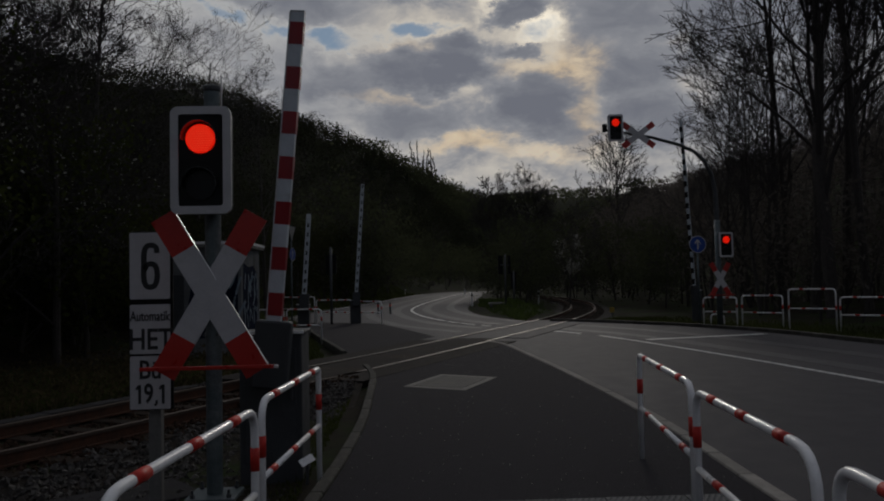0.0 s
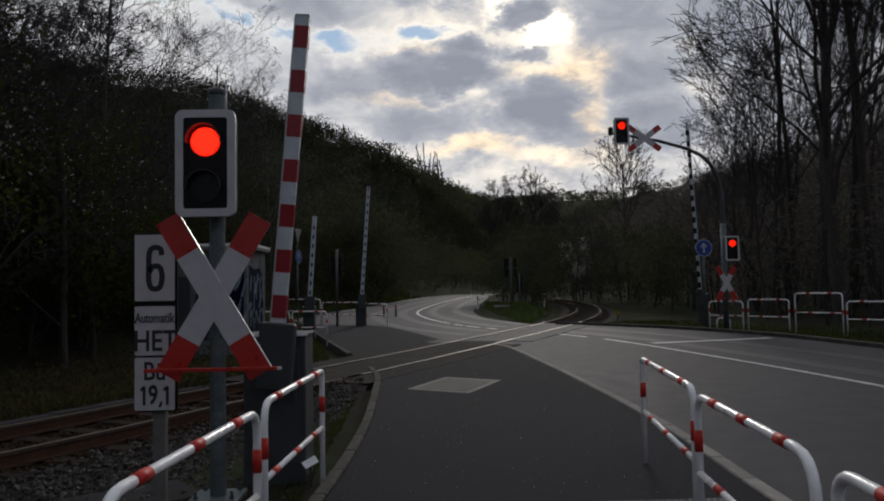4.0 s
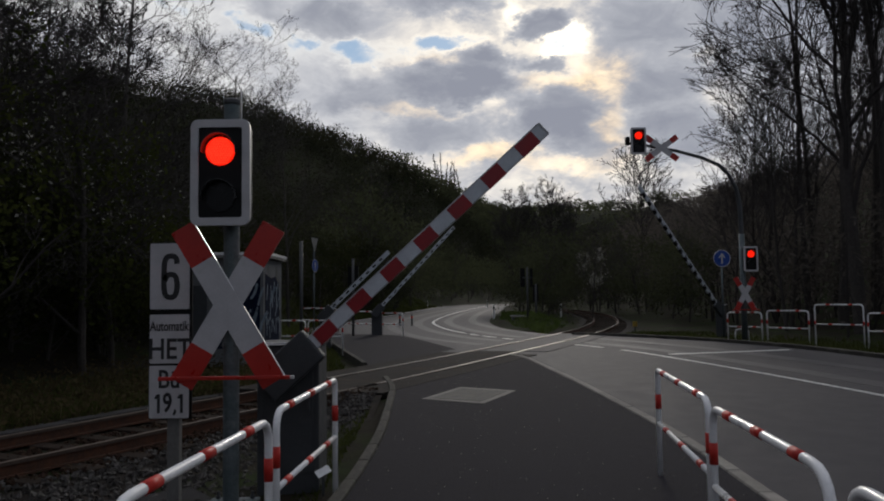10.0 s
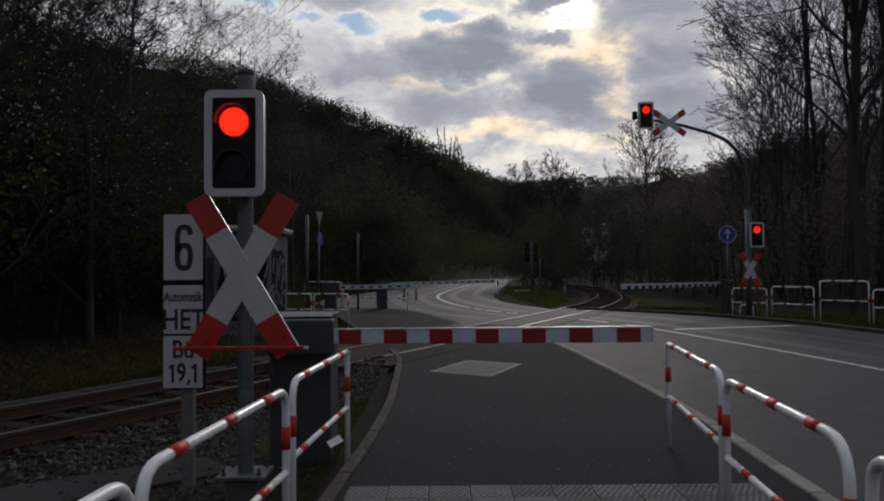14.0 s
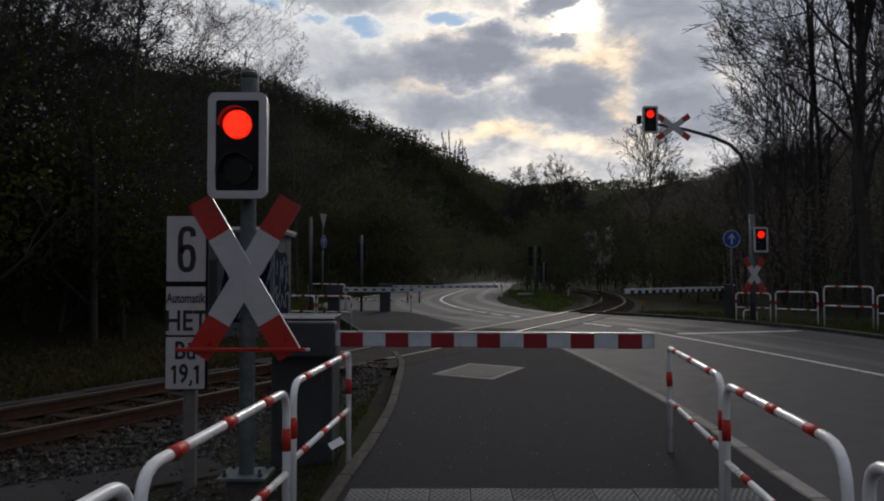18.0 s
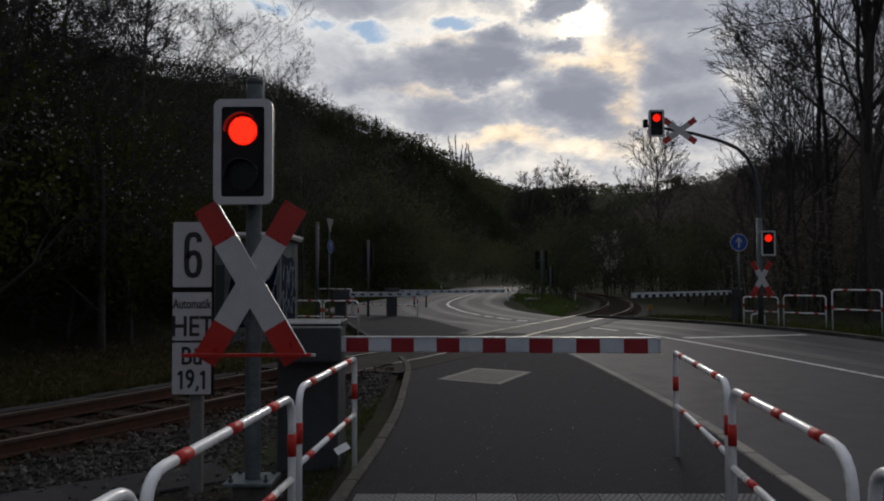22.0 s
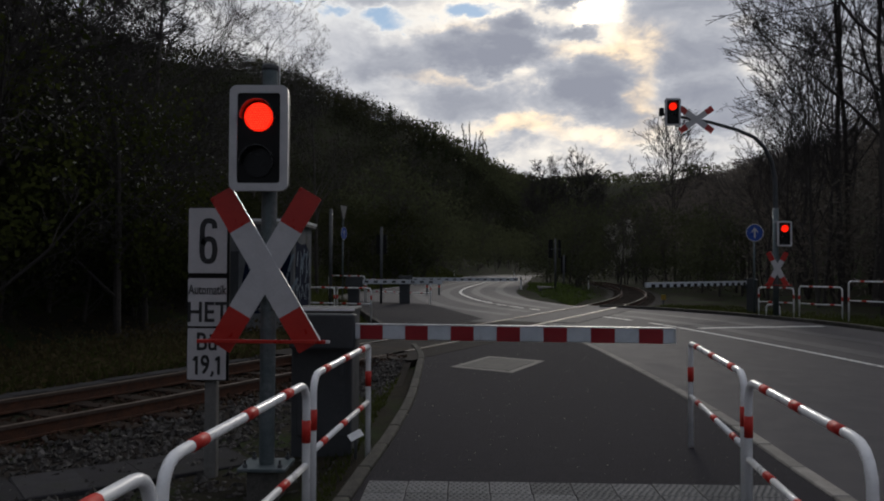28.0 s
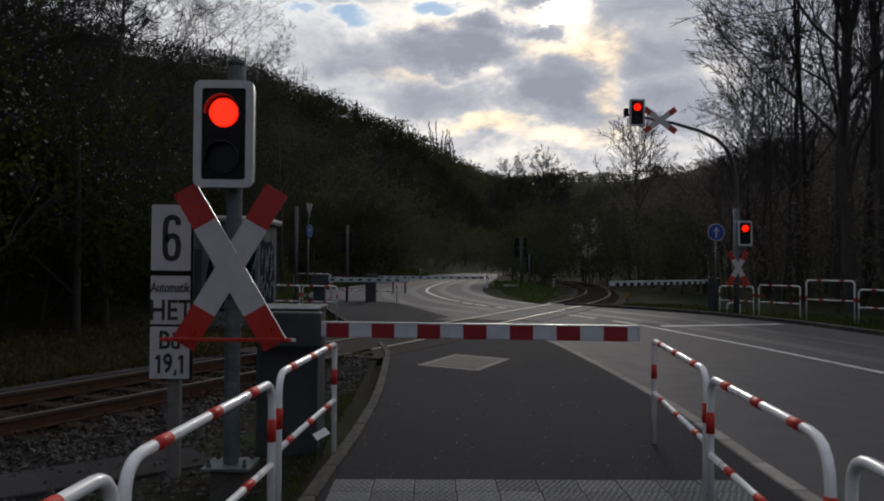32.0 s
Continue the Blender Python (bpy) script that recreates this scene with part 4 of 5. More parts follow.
def mast_signal():
    """The curved mast beyond the road: an overhead lamp and cross, and a lower pair."""
    t = thing("overhead_crossing_signal", pose(10.43, 25.75, 0), "curved grey mast with red lights and crosses over the road", "crossing signal", "crossing signals")
    run = [(0, 0, -0.1), (0, 0, 2.0), (0, 0, 3.9), (-0.02, 0, 4.6), (-0.14, -0.05, 5.15), (-0.42, -0.15, 5.62), (-0.8, -0.27, 5.93), (-1.4, -0.45, 6.14), (-2.4, -0.75, 6.34), (-3.3, -0.9, 6.47), (-4.0, -0.95, 6.56)]
    part("mast", tube(run, [0.085, 0.085, 0.08, 0.075, 0.07, 0.066, 0.062, 0.058, 0.052, 0.046, 0.04], 12), M_DARKGREY, t, smooth=True)
    part("lower_mast", turned(cyl(0.095, -0.1, 3.6, 14), pose(0, 0, 0)), M_GALV, t, "lighter galvanised lower mast", smooth=True)
    lamp_head(t, -3.70, -1.15, 6.60, 0.50, 0.88, False)
    part("back_housing", box(-4.12, -3.98, -1.16, -0.98, 6.48, 6.74, 0.03), M_BLACK, t, "small dark lamp housing")
    andrew_cross(t, -2.93, -1.05, 6.37, 1.28, 0.19, 36, 0.26)
    lamp_head(t, 0.185, -0.28, 2.745, 0.48, 0.84, False)
    andrew_cross(t, 0.0, -0.14, 1.58, 1.26, 0.165, 61, 0.31)
    part("crossbar", box(-0.46, 0.46, -0.2, -0.175, 1.03, 1.06, 0.004), M_REDFOIL, t, "thin red crossbar")


mast_signal()


def round_sign(name, x, y, z, r, label, arrow=True, post=0.035, base=-0.1, turn=0):
    t = thing(name, pose(x, y, 0, 0, 0, turn), label, "road sign")
    part("post", cyl(post, base, z + r * 0.8, 12), M_GALV, t, "grey steel post", smooth=True)
    disc = part("sign_disc", plate(circle(r, 32, 0, z), -0.06, -0.045), M_BLUE, t, "blue round sign")
    part("rim", ring(circle(r, 32, 0, z), circle(r * 0.93, 32, 0, z), -0.066, -0.0605), M_FOIL, disc, "thin white rim")
    if arrow:
        w = r * 0.09
        part("arrow", plate([(-w, z - r * 0.6), (w, z - r * 0.6), (w, z + r * 0.28), (r * 0.36, z - r * 0.05), (r * 0.36, z + r * 0.16), (0, z + r * 0.62), (-r * 0.36, z + r * 0.16), (-r * 0.36, z - r * 0.05), (-w, z + r * 0.28)], -0.066, -0.0605), M_FOIL, disc, "white upward arrow")
    return t


round_sign("direction_sign", 10.36, 27.45, 2.86, 0.31, "round blue sign with white upward arrow on a post")
give_way = round_sign("give_way_sign", -5.65, 36.0, 3.15, 0.3, "grey back of a give-way triangle above a blue disc", turn=73)
part("triangle_plate", plate([(-0.36, 4.45), (0.36, 4.45), (0.0, 3.78)], -0.04, -0.02), M_CONCRETE, give_way, "dull grey back of a triangular plate")
part("upper_post", cyl(0.035, 3.3, 4.5, 10), M_GALV, give_way)


def rear_signal(x, y, heads, top, label):
    t = thing("crossing_signal", pose(x, y, 0), label, "crossing signal", "crossing signals")
    part("post", cyl(0.055, -0.12, top, 12), M_DARKGREY, t, smooth=True)
    for hx, hz, w, h in heads:
        head = part("signal_head", plate([(px + hx, pz + hz) for px, pz in round_rect(w, h, 0.04)], 0.06, 0.16), M_BLACK, t, "black back of a signal head")
        part("head_bracket", box(min(hx, 0), max(hx, 0) + 0.02, 0.0, 0.07, hz - 0.03, hz + 0.03), M_DARKGREY, head)


rear_signal(-3.5, 33.0, [(-0.0, 2.55, 0.45, 0.85)], 3.3, "back of a dark crossing signal on a slim post")
rear_signal(5.2, 43.0, [(-0.25, 2.62, 0.26, 1.05), (0.24, 2.62, 0.16, 1.05)], 3.2, "two dark signal heads on a grey post by the verge")
rear_signal(6.0, 45.5, [(0.0, 1.75, 0.33, 1.0)], 2.3, "low dark signal head on a post beside the track")
rear_signal(-4.25, 24.6, [], 3.45, "slim bare grey steel post beyond the track")

for x, y in ((-1.2, 112.0), (7.4, 110.0), (4.2, 55.0), (9.5, 58)):
    t = thing("delineator_post", pose(x, y, 0), "white plastic roadside marker post with dark band", "marker post", "roadside marker posts")
    part("post_body", turned(cyl(0.06, -0.1, 0.95, 8, 0.05), Matrix.Diagonal((1, 0.6, 1, 1))), M_WHITE, t)
    part("band", turned(cyl(0.063, 0.68, 0.84, 8, 0.06), Matrix.Diagonal((1, 0.62, 1, 1))), M_BLACK, t)

BOLLARDS = ((-2.0, 43.5), (-1.32, 43.5))
for x, y in BOLLARDS:
    t = thing("bollard", pose(x, y, 0), "short dark bollard with a red band at the roadside", "bollard", "bollards")
    part("post_body", cyl(0.05, -0.1, 0.62, 10, bevel=0.012), M_DARKGREY, t)
    part("band", cyl(0.053, 0.40, 0.54, 10), M_RED, t)

t = thing("track_marker", pose(9.25, 35.5, 0), "small yellow marker plate on a short post", "track marker")
part("stake", box(-0.03, 0.03, -0.03, 0.03, -0.1, 0.35), M_DARKGREY, t)
part("marker_plate", box(-0.11, 0.11, -0.045, -0.03, 0.12, 0.36, 0.01), M_YELLOW, t)

t = thing("low_bench", pose(4.85, 43.8, 0), "low pale slab on two dark supports on the verge", "bench")
part("slab", box(-0.55, 0.55, -0.2, 0.2, 0.40, 0.50, 0.01), M_CONCRETE, t)
for x in (-0.4, 0.4):
    part("support", box(x - 0.06, x + 0.06, -0.16, 0.16, -0.1, 0.40, 0.008), M_DARKGREY, t)

# Plate set along the camera's line of sight; the stake under it is added.
t = thing("loose_plate", pose(-0.945, 6.86, -0.1, 0, 0, 24), "small bent white metal plate raised on an added stake", "metal plate")
part("sheet", turned(box(-0.065, 0.065, -0.045, 0.045, 0.0, 0.006, 0.002), pose(0, 0, 0.19, 30, -24, 0)), M_WHITE, t)
part("stake", box(-0.012, 0.012, -0.012, 0.012, -0.09, 0.185, 0.003), M_DARKGREY, t)


# ---------------------------------------------------------------- barrier booms
def boom(name, x, y, z, yaw, length, deep, wide, stripe, plain, label, dots=False):
    """A striped boom that turns about its pivot; it lies along +x when closed. Returns the turning thing."""
    t = thing(name, pose(x, y, z, 0, 0, yaw), label, "barrier boom", "barrier booms")
    part("boom_body", box(plain, length, -wide / 2, wide / 2, -deep / 2, deep / 2, 0.006, seg=1), M_BOOMWHITE, t, "white boom")
    part("holder", box(-0.30, plain + 0.005, -wide / 2 - 0.03, wide / 2 + 0.03, -deep / 2 - 0.10, deep / 2 + 0.09, 0.02), M_GREY, t, "grey steel boom holder")
    part("top_edge", box(plain, length, -wide / 2 - 0.004, wide / 2 + 0.004, deep / 2 - 0.004, deep / 2 + 0.006), M_LIGHTGREY, t, "pale metal edge")
    s = plain + 0.05
    n = 0
    while s + stripe < length:
        if dots == 2:
            part("dark_patch", box(s, s + stripe * 1.0, -wide / 2 - 0.006, wide / 2 + 0.006, -deep * 0.52, deep * 0.15), M_BLACK, t, "dark reflector patch")
        elif dots:
            for e in (0.28, 0.72):
                part("dark_patch", box(s + stripe * (e - 0.2), s + stripe * (e + 0.2), -wide / 2 - 0.006, wide / 2 + 0.006, -deep * 0.22, deep * 0.22), M_BLACK, t, "dark reflector patch")
        else:
            part("red_stripe", box(s, s + stripe, -wide / 2 - 0.003, wide / 2 + 0.003, -deep / 2 - 0.003, deep / 2 - 0.006), M_BACKLITRED, t, "red reflective stripe")
        s += stripe * 2
        n += 1
    part("end_cap", box(length, length + 0.02, -wide / 2, wide / 2, -deep / 2, deep / 2, 0.005), M_LIGHTGREY, t)
    return t


def drive(x, y, yaw, w, d, h, label):
    t = thing("barrier_drive", pose(x, y, 0, 0, 0, yaw), label, "barrier drive", "barrier drives")
    part("cabinet", box(-w / 2, w / 2, -d / 2, d / 2, -0.18, h - 0.03, 0.015), M_GREY, t, "grey steel cabinet")
    part("lid", box(-w / 2 - 0.02, w / 2 + 0.02, -d / 2 - 0.02, d / 2 + 0.02, h - 0.03, h, 0.01), M_GREY, t, "sheet-metal lid")
    # White strip paints the sky's glint on the lid's front edge.
    part("lid_glint", box(-w / 2 - 0.024, w / 2 + 0.024, -d / 2 - 0.026, -d / 2 - 0.02, h - 0.022, h + 0.004, 0.002), M_WHITE, t, "white strip for the sky glint along the lid")
    part("door_panel", box(-w / 2 + 0.05, w / 2 - 0.05, -d / 2 - 0.012, -d / 2, 0.05, h - 0.15, 0.008), M_GREY, t)
    part("handle", box(w / 2 - 0.11, w / 2 - 0.08, -d / 2 - 0.03, -d / 2 - 0.012, h * 0.5, h * 0.5 + 0.1, 0.005), M_DARKGREY, t)
    return t


BOOM_NEAR = boom("barrier_boom", -1.24, 6.84, 1.028, -5.0, 3.06, 0.128, 0.06, 0.202, 0.295, "red and white striped barrier boom across the footpath")
drive(-1.28, 7.24, 0, 0.56, 0.5, 1.22, "grey barrier drive cabinet with a glint strip on its lid beside the path")
BOOM_A = boom("barrier_boom", -3.75, 26.5, 1.07, 0, 3.05, 0.15, 0.06, 0.16, 0.3, "white far barrier boom with dark patches over the path", True)
drive(-3.8, 26.85, 0, 0.4, 0.4, 1.02, "grey barrier drive cabinet beyond the track")
BOOM_B = boom("barrier_boom", -2.45, 33.0, 1.05, 10, 4.95, 0.14, 0.06, 0.17, 0.3, "white far barrier boom with dark patches over the lane", True)
drive(-2.5, 33.35, 0, 0.45, 0.45, 1.0, "grey barrier drive cabinet beside the far lane")
BOOM_C = boom("barrier_boom", 10.38, 27.9, 1.07, 222, 6.4, 0.15, 0.06, 0.2, 0.3, "white barrier boom with dark patches over the far lane", 2)
drive(10.55, 28.2, 40, 0.24, 0.28, 1.2, "grey barrier drive cabinet on the far verge")


# ---------------------------------------------------------------- relay house
def relay_house():
    t = thing("relay_house", pose(-5.76, 20.6, 0), "small pale railway relay hut with graffiti and flat roof", "relay hut")
    part("wall", box(-1.2, 1.2, -0.0, 2.4, -0.2, 2.72, 0.01), M_RENDER, t, "pale rendered wall")
    part("roof", box(-1.32, 1.32, -0.14, 2.54, 2.72, 2.86, 0.02), M_CONCRETE, t, "flat concrete roof slab")
    part("roof_trim", box(-1.33, 1.33, -0.155, -0.1405, 2.80, 2.875, 0.003), M_WHITE, t, "bright sheet-metal roof edge")
    part("roof_trim", box(1.3205, 1.335, -0.14, 2.54, 2.80, 2.875, 0.003), M_WHITE, t, "bright sheet-metal roof edge")
    g = part("graffiti", plate([(-0.1, 0.3), (1.1, 0.35), (1.12, 2.2), (0.8, 2.3), (0.5, 2.24), (0.2, 2.32), (-0.05, 2.1), (-0.2, 1.2)], -0.012, -0.004), M_NAVY, t, "dark blue sprayed patch")
    def letter(parent, cx, cz, w, h, lean, m):
        """A sprayed letter: jagged pale strokes with gaps over the dark patch."""
        rng = random.Random(int(lean * 100) + int(cx * 50))
        for side in (-1, 1):
            pts = [(cx + side * w * (0.75 + rng.uniform(-0.3, 0.35)) + lean * 0.03 * k, cz + h * (-0.9 + 1.8 * k / 6) + rng.uniform(-0.05, 0.05)) for k in range(7)]
            cut = rng.randint(2, 4)
            for run in (pts[:cut], pts[cut:]):
                if len(run) > 1:
                    part("spray_stroke", turned(strip(glide(run, 4), rng.uniform(0.035, 0.07), 0.0125, 0.016), pose(0, 0, 0, 90)), M_ICE, parent, "pale sprayed stroke", m=m)
        for k in range(2):
            z0 = cz + h * rng.uniform(-0.7, 0.6)
            part("spray_bar", turned(strip(glide([(cx - w * 0.6, z0), (cx, z0 + rng.uniform(-0.2, 0.2)), (cx + w * 0.7, z0 + rng.uniform(-0.25, 0.25))], 4), 0.04, 0.0165, 0.019), pose(0, 0, 0, 90)), M_ICE, parent, "pale sprayed bar", m=m)
    here = Matrix.Identity(4)
    for cx, cz, w, h, lean in ((0.15, 1.3, 0.24, 0.85, 0.3), (0.55, 1.35, 0.22, 0.75, 1.6), (0.92, 1.25, 0.18, 0.8, 2.6)):
        letter(g, cx, cz, w, h, lean, here)
    turn = pose(1.2, 1.2, 0, 0, 0, 90)
    s = part("graffiti", plate([(-1.05, 0.3), (0.75, 0.35), (0.85, 1.2), (0.75, 2.05), (0.3, 2.25), (-0.3, 2.2), (-1.0, 2.3)], -0.012, -0.004), M_NAVY, t, "dark blue sprayed patch", m=turn)
    for cx, cz, w, h, lean in ((-0.7, 1.3, 0.28, 0.8, 0.9), (-0.1, 1.35, 0.3, 0.78, 2.2), (0.55, 1.3, 0.28, 0.75, 0.2)):
        letter(s, cx, cz, w, h, lean, here)
    part("door", box(-0.98, -0.3, -0.03, 0.0, 0.0, 2.0, 0.008), M_GREY, t, "grey steel door")


relay_house()

t = thing("bicycle_hoop", pose(10.45, 26.05, 0, 0, 0, -40), "low white bent tube hoop behind the railing", "hoop")
part("tube", tube([(-0.22, 0, -0.06)] + arc((-0.22, 0, 0), (-0.22, 0, 0.38), (0.22, 0, 0.38), 0.14) + arc((-0.22, 0, 0.38), (0.22, 0, 0.38), (0.22, 0, 0), 0.14) + [(0.22, 0, -0.06)], 0.025, 8), M_WHITE, t, smooth=True)

# paving of ribbed tiles at the waiting line
tactile = thing("tactile_paving", pose(0, 0, 0), "pale ribbed tactile paving tiles across the footpath", "tactile paving", kind="structure")


def tile_mesh():
    """A square slab with rows of low pointed knobs."""
    bm = box(-0.146, 0.146, -0.146, 0.146, -0.06, 0.0, 0.004, seg=1)
    for i in range(6):
        for j in range(6):
            x, y, r = -0.124 + i * 0.046 + 0.02 * (j % 2), -0.115 + j * 0.046, 0.018
            base = [bm.verts.new((x + dx * r, y + dy * r, 0.0005)) for dx, dy in ((-1, 0), (0, -1), (1, 0), (0, 1))]
            top = bm.verts.new((x, y, 0.009))
            for k in range(4):
                bm.faces.new((base[k], base[(k + 1) % 4], top))
    return mesh_of("tile", bm, M_TACTILE)


TILE = tile_mesh()
for j in range(3):
    for i in range(10):
        part("tile", TILE, M_TACTILE, tactile, m=pose(-0.54 + i * 0.3, 5.58 - j * 0.3, 0.006 + random.uniform(0, 0.003), 0, 0, -1.0 + random.uniform(-0.3, 0.3)))

# ---------------------------------------------------------------- trees and plants
def bare_tree_data(seed, height, trunk_r, first, limbs, spread, twigs=5, fine=4, least=0.006, wild=1.0, reach=0.46):
    """A leafless tree: tapered trunk, limbs, branches and twigs. Returns trunk and crown meshes."""
    rng = random.Random(seed)
    trunk_v, trunk_f, crown_v, crown_f = [], [], [], []

    def add(points, radii, sides, verts, faces):
        up, base = None, len(verts)
        for k, p in enumerate(points):
            d = (points[min(k + 1, len(points) - 1)] - points[max(k - 1, 0)]).normalized()
            up = d.orthogonal().normalized() if up is None else (up - d * up.dot(d)).normalized()
            side = d.cross(up)
            for j in range(sides):
                a = 2 * math.pi * j / sides
                verts.append(tuple(p + radii[k] * (math.cos(a) * up + math.sin(a) * side)))
        for k in range(len(points) - 1):
            for j in range(sides):
                a, b = base + k * sides + j, base + k * sides + (j + 1) % sides
                faces.append((a, b, b + sides, a + sides))

    def wander(p, d, length, steps, wobble, lift):
        pts = [p.copy()]
        for _ in range(steps):
            d = (d + Vector((rng.gauss(0, wobble), rng.gauss(0, wobble), rng.gauss(0, wobble) + lift))).normalized()
            p = p + d * length / steps
            pts.append(p.copy())
        return pts, d

    def branch(p, d, length, r, level):
        steps = (7, 5, 3, 2, 1)[level]
        pts, _ = wander(p, d, length, steps, (0.07, 0.15, 0.22, 0.28, 0.32)[level] * wild, (0.02, 0.06, 0.05, 0.04, 0.02)[level])
        radii = [max(r * (1 - 0.75 * k / steps), least) for k in range(steps + 1)]
        add(pts, radii, (8, 6, 4, 3, 3)[level], *((trunk_v, trunk_f) if level == 0 else (crown_v, crown_f)))
        if level == 4:
            return
        count = (limbs, 7, twigs, fine)[level]
        for k in range(count):
            s = (first if level == 0 else 0.25) + (1 - (first if level == 0 else 0.25)) * (k + rng.random()) / count
            s = min(s, 0.98)
            i = min(int(s * steps), steps - 1)
            q = pts[i].lerp(pts[i + 1], s * steps - i)
            along = (pts[i + 1] - pts[i]).normalized()
            a = rng.uniform(0, 2 * math.pi)
            o = along.orthogonal().normalized()
            o = (o * math.cos(a) + along.cross(o) * math.sin(a))
            tilt = spread * rng.uniform(0.75, 1.2)
            nd = (along * math.cos(tilt) + o * math.sin(tilt)).normalized()
            scale = (reach, 0.5, 0.5, 0.5)[level]
            branch(q, nd, length * scale * (1.15 - 0.6 * s) * rng.uniform(0.8, 1.2), radii[i] * (0.42, 0.5, 0.5, 0.55)[level], level + 1)

    branch(Vector((0, 0, -0.4)), Vector((rng.uniform(-0.05, 0.05), rng.uniform(-0.05, 0.05), 1)).normalized(), height, trunk_r, 0)
    return raw("trunk", trunk_v, trunk_f, M_BARK), raw("crown", crown_v, crown_f, M_TWIG)


def leaf_quads(rng, centres, size, stretch=1.0):
    """Small square leaves, turned at random, as verts and faces."""
    n = len(centres)
    a = rng.normal(size=(n, 3))
    a /= np.linalg.norm(a, axis=1)[:, None]
    b = np.cross(a, rng.normal(size=(n, 3)))
    b /= np.linalg.norm(b, axis=1)[:, None]
    s = (size * rng.uniform(0.6, 1.35, n))[:, None]
    a, b = a * s * stretch, b * s
    v = np.stack([centres - a, centres - 0.2 * a - 0.62 * b, centres + a, centres - 0.1 * a + 0.62 * b], 1).reshape(-1, 3)
    f = np.arange(4 * n).reshape(-1, 4)
    return v.tolist(), f.tolist()


def plant(name, x, y, trunk, crown, label, category, size=1.0, turn=0.0, group="", leaves=None, z=None):
    t = thing(name, pose(x, y, ground_z(x, y) if z is None else z, 0, 0, turn), label, category, group)
    k = Matrix.Diagonal((size, size, size, 1))
    part("trunk", trunk, M_BARK, t, m=k)
    c = part("crown", crown, M_TWIG, t, m=k)
    if leaves:
        for data in leaves:
            part("leaves" if "blossom" not in data.name else "blossom", data, None, t, m=k)
    return t


def crown_leaves(name, seed, n, radius, height, base, size, mat, clumps=26):
    """Leaves gathered in uneven clumps."""
    rng = np.random.default_rng(seed)
    c = rng.normal(size=(clumps, 3))
    c /= np.linalg.norm(c, axis=1)[:, None]
    c *= rng.uniform(0.3, 1.0, (clumps, 1)) ** 0.5
    c = c * (radius, radius, height / 2) + (0, 0, base + height / 2)
    pick = rng.integers(0, clumps, n)
    p = c[pick] + rng.normal(size=(n, 3)) * radius * 0.19 * rng.uniform(0.4, 1.5, (clumps, 1))[pick]
    v, f = leaf_quads(rng, p, size)
    return raw(name, v, f, mat)


BIG1 = bare_tree_data(11, 24.0, 0.28, 0.18, 16, 0.58, 7, 5, 0.013, 0.9, 0.42)
BIG2 = bare_tree_data(23, 26.0, 0.19, 0.22, 13, 0.50, 7, 5, 0.010, 0.9, 0.34)
BIG3 = bare_tree_data(37, 21.0, 0.15, 0.2, 14, 0.56, 7, 4, 0.011, 0.9, 0.38)
MID1 = bare_tree_data(41, 12.0, 0.16, 0.40, 40, 0.70, 5, 3, 0.013, 0.45, 0.42)
THIN = bare_tree_data(53, 14.0, 0.12, 0.26, 18, 0.78, 6, 4, 0.0055, 0.75)
UNDER = bare_tree_data(55, 13.0, 0.11, 0.2, 16, 0.66, 6, 3, 0.008, 0.8, 0.42)
FAN = bare_tree_data(43, 13.2, 0.16, 0.44, 34, 0.70, 3, 1, 0.017, 0.35, 0.46)
POLE = bare_tree_data(59, 19.0, 0.17, 0.3, 26, 0.4, 2, 1, 0.05, 0.5, 0.10)
BARE = "tall leafless tree with a dark forked trunk and fine twigs"
for x, y, kind, size, turn in ((16.1, 28.8, BIG1, 1.0, 130), (16.9, 31.8, BIG2, 1.0, 300), (19.1, 33.1, BIG3, 1.15, 20), (17.7, 29.1, BIG2, 0.95, 160), 
                               (17.6, 35.9, BIG3, 1.05, 200), (20.6, 30.4, BIG2, 1.05, 30), (19.6, 39.5, BIG3, 1.0, 10),
                               (24.0, 41.0, BIG3, 1.0, 170), (25.5, 48.0, BIG3, 1.0, 120)):
    plant("bare_tree", x, y, *kind, BARE, "tree", size, turn, "bare trees on the bank")
plant("bare_tree", 20.4, 74.0, *FAN, "round-crowned leafless tree standing beyond the track", "tree", 1.0, 40, z=0.5)
plant("bare_tree", 12.4, 82.0, *MID1, "leafless tree with fine twigs in the valley", "tree", 0.98, 160, z=0.0)
plant("bare_tree", 9.2, 84.0, *MID1, "leafless tree with fine twigs in the valley", "tree", 0.95, 290, z=0.0)
for x, y, s, r in ((15.0, 32.6, 0.8, 20), (16.4, 35.2, 0.9, 200), (17.2, 38.4, 0.95, 90), (15.6, 39.5, 0.75, 150), (18.4, 43.0, 0.9, 40), (28.5, 52.0, 0.9, 130), (31.0, 50.0, 0.95, 310), (27.0, 44.0, 0.9, 80)):
    plant("bare_tree", x, y, *UNDER, "leafless tree with fine dark twigs on the slope", "tree", s, r, "bare trees on the bank")
plant("bare_tree", -11.4, 29.5, *THIN, "slender leafless tree rising above the hedge", "tree", 1.05, 75)
for x, y, s, r in ((-9.0, 34.0, 0.86, 10), (-7.6, 40.0, 0.78, 120), (-15.5, 26.0, 0.9, 45), (-13.0, 25.0, 0.8, 330)):
    plant("bare_tree", x, y, *THIN, "small leafless tree on the wooded bank", "tree", s, r, "bare trees on the bank")
